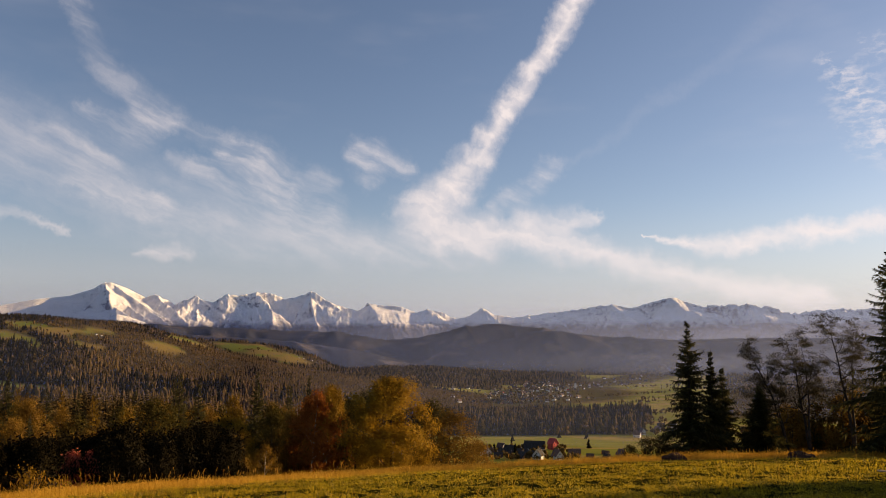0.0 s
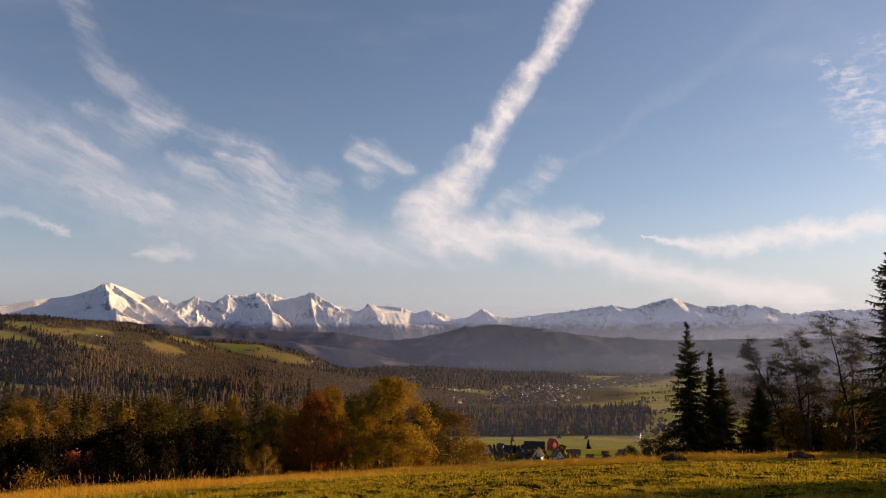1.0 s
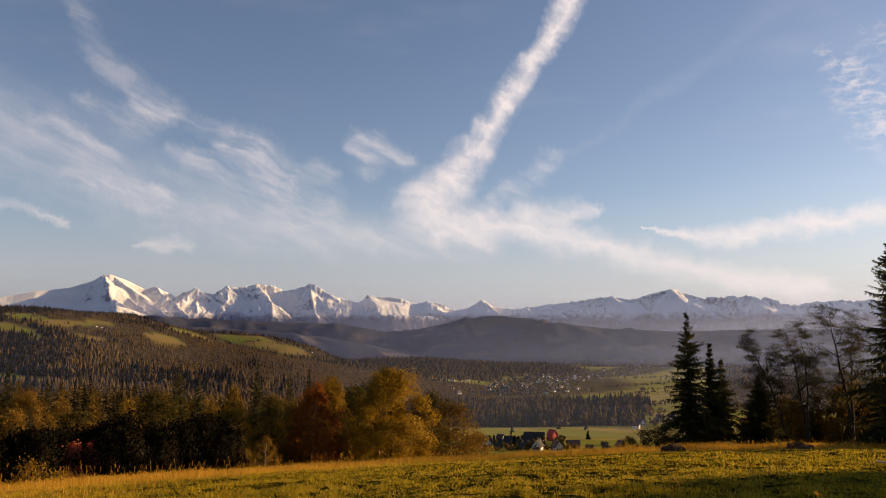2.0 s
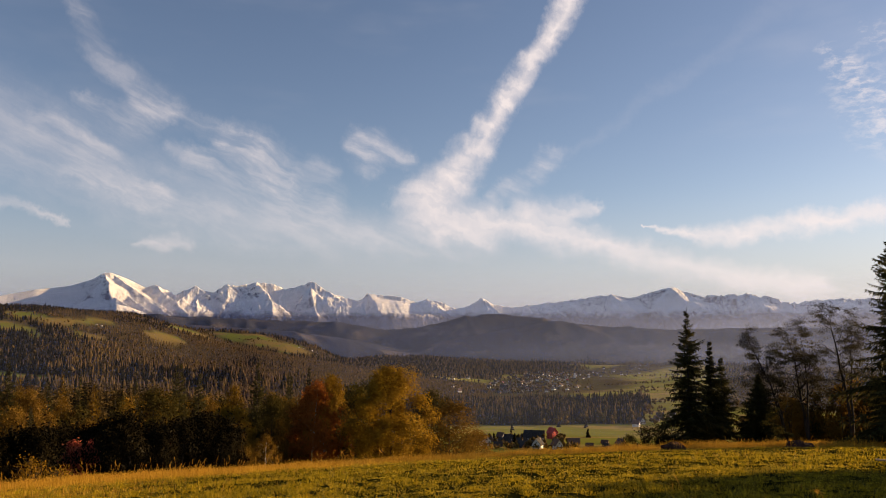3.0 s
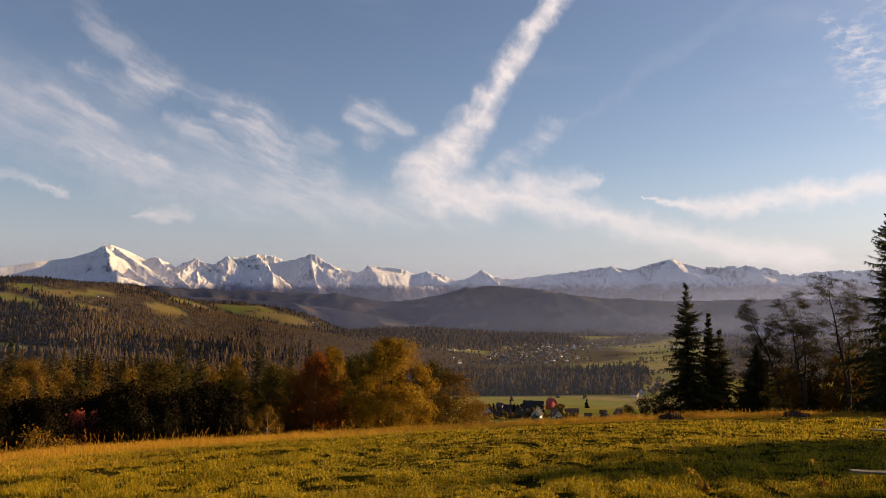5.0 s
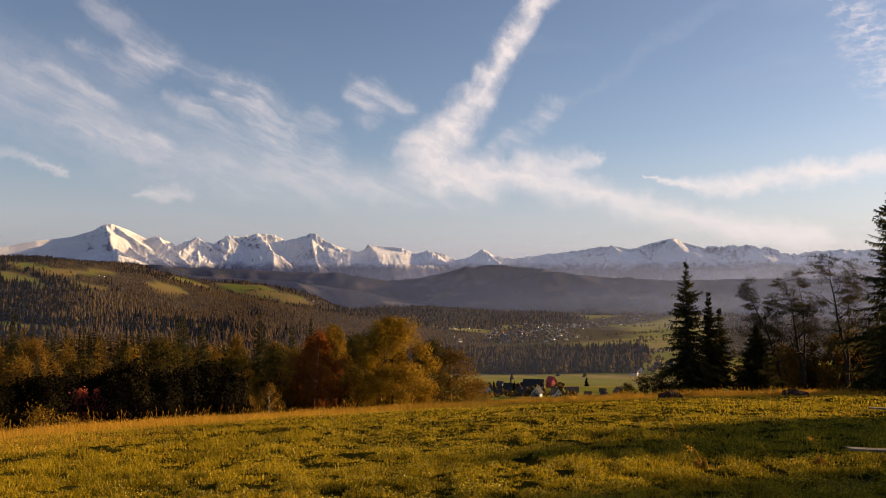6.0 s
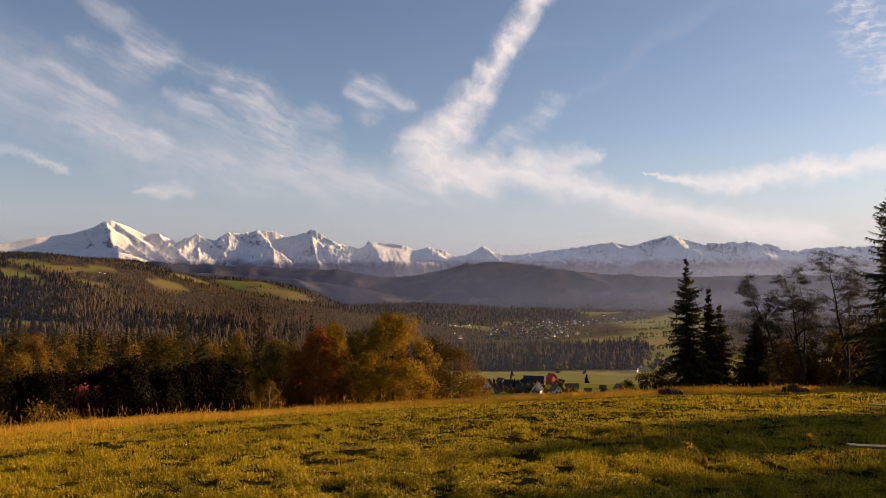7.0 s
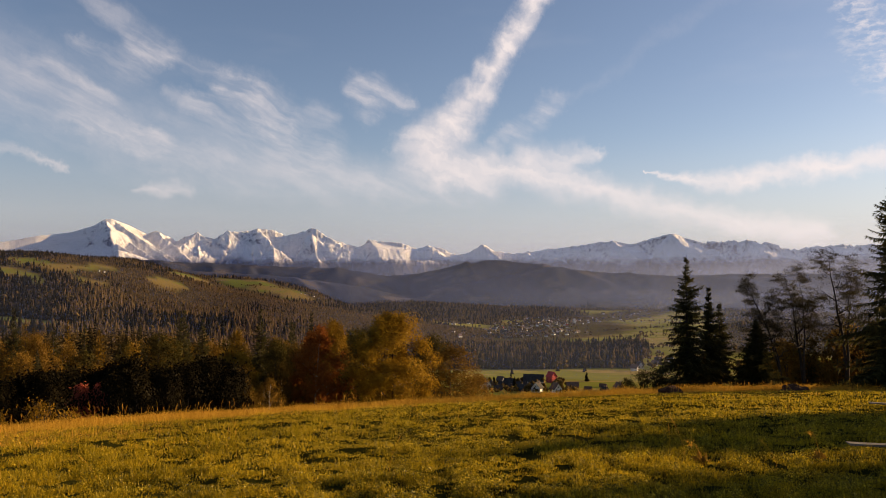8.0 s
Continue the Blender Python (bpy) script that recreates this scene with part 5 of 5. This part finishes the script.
def make_villages():
    near, far = "houses of the near village", "houses of the far village"
    white = house("village_house", "white plastered house with a steep dark roof", 10, 12, 2, WHITE_WALL, DARK_ROOF, group=near)
    timber = house("village_house", "brown timber house with a steep dark roof", 9, 12, 1, WOOD_WALL, DARK_ROOF, group=near)
    inn = house("guest_house", "long white guest house with dormers and a dark roof", 12, 24, 2, WHITE_WALL, DARK_ROOF, cross=True, group=near)
    crimson = house("red_house", "tall house with red walls and a red roof", 9, 10, 3, RED_ROOF, RED_ROOF, group=near)
    brown = house("village_house", "white house with a brown roof", 9, 11, 2, WHITE_WALL, BROWN_ROOF, group=near)
    barn = house("barn", "low brown timber barn with a dark roof", 8, 14, 1, WOOD_WALL, BROWN_ROOF, windows=False, group=near)
    settle(white, 28.3, 500.6, 10, 0.72, True)
    settle(inn, 64.2, 529, 78, 0.68, True)
    settle(crimson, 79.3, 545, 35, 0.68, True)
    settle(brown, 71.9, 475.2, 20, 0.68, True)
    settle(timber, 46.3, 523.4, 60, 0.72, True)
    settle(barn, 87.8, 505.3, 85, 0.64, True)
    for ob, x, y, turn, size in ((white, 60.5, 479.8, -25, 0.68), (timber, 51, 485.5, 30, 0.64), (timber, 39.7, 510.1, 20, 0.6), (timber, 52.9, 504.4, 75, 0.64), (brown, 41.5, 538.4, 50, 0.56),
                                 (barn, 117.2, 495, 10, 0.72), (timber, 104.9, 483.7, 40, 0.44), (barn, 95.4, 490.3, 80, 0.4), (timber, 124.7, 486.5, -20, 0.4), (timber, 34, 524.2, 0, 0.52),
                                 (timber, 56.7, 496.8, 75, 0.56), (brown, 166, 645, 60, 0.6), (white, 176, 668, 20, 0.6), (white, 206, 712, 70, 0.64), (brown, 196, 690, 15, 0.56),
                                 (white, 222, 725, 40, 0.6), (timber, 74.6, 496.8, 15, 0.44), (timber, 82.2, 486.5, 70, 0.4), (timber, 24.5, 524.2, 70, 0.52), (timber, 58.5, 546, 30, 0.48),
                                 (timber, 44.4, 495, 10, 0.56), (barn, 67, 508.2, 20, 0.48), (timber, 35.9, 489.3, 80, 0.52), (barn, 109.6, 510.1, 60, 0.4)):
        settle(ob, x, y, turn, size)
    small = [house("far_house", "distant white house with a dark roof", 10, 13, 2, WHITE_WALL, DARK_ROOF, False, group=far),
             house("far_house", "distant white house with a brown roof", 9, 12, 2, WHITE_WALL, BROWN_ROOF, False, group=far),
             house("far_house", "distant brown timber house", 9, 12, 1, WOOD_WALL, DARK_ROOF, False, group=far),
             house("far_house", "distant white house with a red-brown roof", 9, 11, 1, WHITE_WALL, RED_ROOF, False, group=far)]
    rng = np.random.default_rng(14)
    fresh = set()
    done = 0
    while done < 370:
        if done < 280:      # the core of the village
            t = rng.random() ** 1.3
            y = 1150 + 800 * t
            x = y * (0.098 + 0.058 * t + rng.normal() * 0.032)
        elif done < 342:    # its long street towards the west
            t = rng.random()
            x, y = 320 + 430 * t + rng.normal() * 30, 1720 + 760 * t + rng.normal() * 45
        else:               # the hamlet on the far hill and a few farms
            t = rng.random()
            x, y = (-335 + rng.normal() * 34, 1730 + rng.normal() * 60) if t < 0.6 else ((-540 + rng.normal() * 60, 1100 + rng.normal() * 30) if t < 0.66 else (60 + rng.normal() * 60, 1480 + rng.normal() * 40))
        k = int(rng.choice(4, p=[0.19, 0.20, 0.60, 0.01] if done < 342 else [0.5, 0.2, 0.3, 0.0]))
        settle(small[k], x, y, rng.uniform(0, 180), rng.uniform(0.4, 0.66) * (0.5 if x < -250 else 1.0), k not in fresh)
        fresh.add(k)
        done += 1
    # church tower in the middle of the far village
    tower = new("church_tower")
    bm = bmesh.new()
    box(bm, -2.5, 2.5, -2.5, 2.5, -1, 16)
    part("wall", bm, WHITE_WALL, tower)
    bm = bmesh.new()
    bmesh.ops.create_cone(bm, cap_ends=True, segments=8, radius1=3.6, radius2=0.1, depth=9, matrix=Matrix.Translation((0, 0, 20.5)))
    part("spire", bm, DARK_ROOF, tower)
    tower.matrix_basis = pose(290, 1640, land(290, 1640), 0, 0, 20) @ Matrix.Diagonal((0.7, 0.7, 0.7, 1))
    tagged(tower, "white church tower with a dark pointed spire", "church tower")
    # garden and hedge trees between the houses
    rounds, cones = [round_tree(rng) for _ in range(8)], [cone_tree(rng, 3, 5) for _ in range(6)]
    t = rng.random(700) ** 1.3
    p = np.stack([(1150 + 800 * t) * (0.096 + 0.058 * t + rng.normal(size=700) * 0.033), 1150 + 800 * t], -1)
    t = rng.random(230)
    p = np.vstack([p, np.stack([320 + 430 * t + rng.normal(size=230) * 40, 1720 + 760 * t + rng.normal(size=230) * 60], -1)])
    for (x0, y0), (x1, y1), k in (((-720, 1075), (-560, 1095), 36), ((-640, 1060), (-500, 1045), 30), ((-480, 1760), (-380, 1800), 26), ((300, 1380), (430, 1470), 40), ((330, 1240), (520, 1300), 46), ((420, 1700), (560, 1760), 34), ((260, 1120), (330, 1180), 26), ((440, 1560), (640, 1620), 40), ((230, 900), (330, 960), 40), ((215, 760), (240, 860), 30)):
        t = rng.random((k, 1))
        p = np.vstack([p, np.array([[x0, y0]]) * (1 - t) + np.array([[x1, y1]]) * t + rng.normal(size=(k, 2)) * 9])
    p = np.column_stack([p, land(p[:, 0], p[:, 1])])
    h = rng.uniform(2.5, 7, len(p))
    scatter("village_trees", rounds, p, h, h * rng.uniform(0.9, 1.3, len(p)), FAR_BROADLEAF, "brown and bare trees in gardens and hedges", rng)
    p = np.array([(x, y) for x, y in zip(rng.uniform(15, 290, 420), rng.uniform(490, 690, 420))])
    keep = (p[:, 1] > 655) | (rng.random(len(p)) < 0.08)
    p = p[keep & ((p[:, 0] < 135) | (p[:, 1] > 640))]
    p = np.column_stack([p, land(p[:, 0], p[:, 1])])
    edge = p[:, 1] > 655
    h = rng.uniform(4.5, 10, len(p))
    scatter("village_trees", rounds, p[edge], h[edge], h[edge], FAR_BROADLEAF, "bare brown alders before the spruce belt", rng)
    scatter("village_trees", cones, p[~edge], h[~edge] * 0.8, h[~edge] * 1.5, FAR_CONIFER, "dark garden spruces between the houses", rng)
    p = np.stack([rng.uniform(16, 88, 150), rng.uniform(470, 550, 150)], -1)
    p = np.column_stack([p, land(p[:, 0], p[:, 1])])
    h = rng.uniform(2.5, 6.5, len(p))
    scatter("village_trees", rounds, p, h, h * 1.1, FAR_BROADLEAF, "bare brown garden trees between the houses", rng)


make_villages()


# ---- the meadow underfoot ----
def meadow_spots(rng, count, near, reach, side=0.68):
    """Places strewn over the meadow, thinning out with distance from the viewing place; reach is in metres past the brow."""
    q = rng.uniform(-side, side, count)
    far = brow(q)[0] + reach
    y = 1 / (1 / near - rng.random(count) * (1 / near - 1 / far))
    x = q * y
    return np.stack([x, y, land(x, y)], -1)


def blades(spots, height, width, rng, lean=0.5, slim=False):
    """A bent blade of grass at each spot; a slim one is a single leaning spike."""
    k = len(spots)
    w = rng.uniform(0, 2 * np.pi, k)
    d = np.stack([np.cos(w), np.sin(w), np.zeros(k)], -1)
    s = np.stack([-np.sin(w), np.cos(w), np.zeros(k)], -1)
    h, g = height[:, None], width[:, None] * 0.5
    bow = rng.uniform(0.1, 1.0, (k, 1)) * lean
    up = np.array([[0, 0, 1.0]])
    low = spots - up * 0.01
    mid = spots + up * h * 0.62 + d * h * bow * 0.35
    tip = spots + up * h * (1 - 0.25 * bow) + d * h * bow
    if slim:
        return np.stack([low - s * g, low + s * g, tip], 1).reshape(-1, 3), np.arange(3 * k).reshape(-1, 3)
    verts = np.stack([low - s * g, low + s * g, mid + s * g * 0.8, mid - s * g * 0.8, tip], 1).reshape(-1, 3)
    o = (np.arange(k) * 5)[:, None]
    faces = np.vstack([o + np.array([[0, 1, 2]]), o + np.array([[0, 2, 3]]), o + np.array([[3, 2, 4]])])
    return verts, faces


def make_meadow():
    rng = np.random.default_rng(20)
    p = meadow_spots(rng, 270000, 6.5, 1.0)
    thick = layered(p[:, 0] / 0.32, p[:, 1] / 0.45, 90, 3) + 0.5 * layered(p[:, 0] / 3.5, p[:, 1] / 3.5, 93, 2)
    some = thick + 0.6 * rng.random(len(p)) > -0.25
    p, thick = p[some], thick[some]
    h = rng.uniform(0.5, 1.3, len(p)) * (0.034 + 0.095 * step(thick, -0.3, 0.9))
    v, f = blades(p, h, 0.006 + 0.0008 * p[:, 1] * rng.uniform(0.5, 1.3, len(p)), rng, 1.25, True)
    tagged(solid("meadow_grass", v, f, GRASS_BLADES), "short green and yellow meadow grass", "grass", kind="stuff")
    p = meadow_spots(rng, 300000, 6.5, -3.0)
    east = step(-p[:, 0] / p[:, 1], -0.05, 0.35)
    p = p[rng.random(len(p)) > 0.62 * east]
    clump = layered(p[:, 0] / 0.32, p[:, 1] / 0.45, 90, 3) + 0.35 * layered(p[:, 0] / 0.2, p[:, 1] / 0.25, 95, 2)
    p, clump = p[clump > -0.3], clump[clump > -0.3]
    p = p + np.stack([np.zeros(len(p)), np.zeros(len(p)), rng.random(len(p)) ** 0.6 * 0.12 * np.clip(0.2 + clump, 0.05, 1)], -1)
    v, f = leaves(p, 1.0, rng, -0.2, 1.5)
    v = (v.reshape(-1, 4, 3) - p[:, None]) * (0.0095 + 0.00055 * p[:, 1])[:, None, None] * np.array([1, 1, 0.8]) + p[:, None]
    tagged(solid("low_herbs", v.reshape(-1, 3), f, CLOVER), "clover and broad-leaved herbs in the grass", "herbs", kind="stuff")
    a, r = rng.uniform(0, 2 * np.pi, 13000), 8.5 * rng.random(13000) ** 0.5
    p = np.stack([r * np.sin(a), r * np.cos(a), land(r * np.sin(a), r * np.cos(a))], -1)
    p = p[(p[:, 1] < 6.5) & (r > 0.5)]
    v, f = blades(p, rng.uniform(0.04, 0.12, len(p)), np.full(len(p), 0.009), rng, 1.3)
    tagged(solid("trodden_grass", v, f, GRASS_BLADES), "short trodden meadow grass", "grass", kind="stuff")
    # dry straw: thick along the brow, thin tufts on the way
    q = rng.uniform(-0.72, 0.72, 80000)
    far = brow(q)[0]
    y = far + rng.normal(size=len(q)) * 2.2 + 0.6
    rim = np.stack([q * y, y, land(q * y, y)], -1)
    bare = np.zeros(len(q), bool)
    for mx, my, mw in MOUNDS:
        bare |= (np.abs(rim[:, 0] - mx * y / my) < mw * 0.5) & (y < my + 0.6)
    rim, q = rim[~bare], q[~bare]
    loose = meadow_spots(rng, 90000, 7.0, 0.0)
    lq = loose[:, 0] / loose[:, 1]
    patch = layered(loose[:, 0] / 2.1, loose[:, 1] / 2.1, 99, 3) + 0.9 * step(-lq, 0.0, 0.5) + 0.9 * step(loose[:, 1] / brow(lq)[0], 0.45, 0.95) + 0.3 * rng.normal(size=len(loose))
    loose = loose[(patch > 1.1) & (loose[:, 1] / brow(lq)[0] > 0.4 + 0.15 * rng.random(len(loose)))]
    p = np.vstack([rim, loose])
    h = np.concatenate([rng.uniform(0.12, 0.40, len(rim)) * (1 + 0.35 * step(q, -0.05, 0.25)) * (1 + 0.4 * rough(rim[:, 0] / 1.5, rim[:, 1] / 1.5, 97)), rng.uniform(0.05, 0.17, len(loose))])
    v, f = blades(p, h, 0.0024 + 0.0002 * p[:, 1], rng, 1.1)
    tagged(solid("dry_grass", v, f, STRAW), "tall golden dry grass along the meadow's brow", "dry grass", kind="stuff")
    # single taller stems with seed heads
    q = rng.uniform(-0.66, 0.66, 420)
    y = brow(q)[0] + rng.normal(size=len(q)) * 2.5
    q2 = rng.uniform(-0.6, 0.6, 90)
    y2 = rng.uniform(9, 34, 90)
    q, y = np.concatenate([q, q2]), np.concatenate([y, y2])
    pieces = []
    for x, yy in zip(q * y, y):
        z, h = land(x, yy), rng.uniform(0.35, 0.75)
        lean = rng.normal(size=2) * 0.12
        line = [(x + lean[0] * t * t, yy + lean[1] * t * t, z + h * t) for t in (0, 0.35, 0.7, 0.88, 1.0)]
        pieces.append(tube(line, np.array([0.6, 0.5, 0.45, 1.9, 0.2]) * (0.0018 + 0.00011 * yy), 4))
    tagged(solid("seed_stems", *join(pieces), STRAW), "dry grass stems with seed heads", "dry grass", kind="stuff")


MOUNDS = [(12.96, 42.5, 1.7), (20.75, 43.8, 2.1)]      # x, y, width
make_meadow()


def mound(name, x, y, w, h, seed, label):
    """A heap of earth and sods: an uneven dome with clods on it."""
    rng = np.random.default_rng(seed)
    thing = new(name)
    bm = bmesh.new()
    bmesh.ops.create_icosphere(bm, subdivisions=4, radius=1.0)
    for v in bm.verts:
        c = v.co
        k = 1 + 0.30 * noise.noise(c * 1.7 + Vector((seed, 0, 0))) + 0.14 * noise.noise(c * 5.0)
        v.co = Vector((c.x * w * 0.5 * k, c.y * w * 0.4 * k, max(c.z, -0.15) * h * k))
    part("earth_body", bm, EARTH, thing)
    for k in range(7):
        bm = bmesh.new()
        bmesh.ops.create_icosphere(bm, subdivisions=2, radius=rng.uniform(0.06, 0.15))
        for v in bm.verts:
            v.co *= 1 + 0.35 * noise.noise(v.co * 9 + Vector((k, seed, 0)))
        wv = rng.uniform(0, 6.28)
        r = rng.uniform(0.1, 0.5)
        bmesh.ops.translate(bm, vec=(r * w * math.cos(wv), r * w * 0.7 * math.sin(wv), h * max(0.05, 0.9 - 1.9 * r)), verts=bm.verts)
        part("clod", bm, EARTH, thing)
    pts = np.stack([rng.normal(size=80) * w * 0.42, rng.normal(size=80) * w * 0.34, np.zeros(80)], -1)
    pts[:, 2] = h * np.clip(1 - (pts[:, 0] / (w * 0.5)) ** 2 - (pts[:, 1] / (w * 0.4)) ** 2, 0, 1) ** 0.5 * 0.9
    v, f = blades(pts, rng.uniform(0.1, 0.34, 80), np.full(80, 0.014), rng, 0.7)
    tagged(solid("grass_tuft", v, f, STRAW, thing, "dry grass growing over the heap"), kind="stuff")
    thing.matrix_basis = pose(x, y, land(x, y) - 0.04, 0, 0, rng.uniform(-20, 20))
    return tagged(thing, label, "earth mound", "mounds on the brow")


mound("earth_mound", 12.96, 42.5, 1.5, 0.45, 3, "dark earth mound on the brow, overgrown with dry grass")
mound("earth_mound", 20.75, 43.8, 1.8, 0.40, 4, "brown earth and stone heap on the grassy brow")


def plank(x, y, length, width, thick, turn, tip, label, seed):
    """A weathered board with split ends and uneven edges, lying in the grass."""
    rng = np.random.default_rng(seed)
    thing = new("wooden_board")
    bm = bmesh.new()
    bmesh.ops.create_cube(bm, size=1.0)
    bmesh.ops.subdivide_edges(bm, edges=[e for e in bm.edges if abs(e.verts[0].co.x - e.verts[1].co.x) > 0.5], cuts=9)
    for v in bm.verts:
        end = abs(v.co.x) > 0.49
        v.co = Vector((v.co.x * length + (rng.normal() * 0.02 if end else 0), v.co.y * width * (1 + 0.06 * rng.normal()), v.co.z * thick + 0.015 * math.sin(v.co.x * 4)))
    bmesh.ops.bevel(bm, geom=list(bm.edges), offset=0.004, segments=1, affect="EDGES")
    part("board", bm, BOARD, thing)
    for u in (-0.42, 0.42):
        bm = bmesh.new()
        bmesh.ops.create_cone(bm, cap_ends=True, segments=8, radius1=0.008, radius2=0.008, depth=0.01, matrix=Matrix.Translation((u * length, 0.0, thick * 0.5 + 0.006)))
        part("nail", bm, DARK_ROOF, thing)
    thing.matrix_basis = pose(x, y, land(x, y) + thick * 0.5 + 0.085, 0, tip, turn)
    return tagged(thing, label, "board", "boards in the grass")


plank(6.75, 10.95, 1.5, 0.15, 0.03, -9, 1.5, "weathered grey-white board lying in shaded grass", 1)
plank(12.9, 21.2, 1.4, 0.14, 0.04, -8, 3, "weathered dark board lying on rough grass", 2)


def stalk(x, y, height, lean, seed, label):
    """A dry bent stalk with a nodding head and a few withered leaves at its foot."""
    rng = np.random.default_rng(seed)
    thing = new("dry_stalk")
    line = [(-lean * t ** 1.5 - (0.25 * lean * max(0, t - 0.85) / 0.15), 0.03 * t, height * (t if t < 0.9 else 0.9 + (t - 0.9) * 0.1)) for t in np.linspace(0, 1, 12)]
    solid("stem", *tube(line, np.linspace(0.008, 0.004, 12), 6), STRAW, thing)
    tip = np.array(line[-1])
    spots = tip + rng.normal(size=(26, 3)) * np.array([0.03, 0.02, 0.03])
    tagged(solid("seed_head", *leaves(spots, 0.022, rng, 0.8), STRAW, thing), kind="stuff")
    foot = rng.normal(size=(26, 3)) * np.array([0.05, 0.05, 0.02]) + np.array([0, 0, 0.06])
    tagged(solid("withered_leaves", *leaves(foot, 0.05, rng, -0.3, 2.2), BROWN_LEAVES, thing), kind="stuff")
    thing.matrix_basis = pose(x, y, land(x, y))
    return tagged(thing, label, "dry plant")


stalk(5.2, 10.25, 0.46, 0.11, 1, "tall bent dry stalk with a nodding head in shaded grass")
stalk(3.55, 10.2, 0.32, 0.12, 2, "thin dry stalk leaning in the grass")
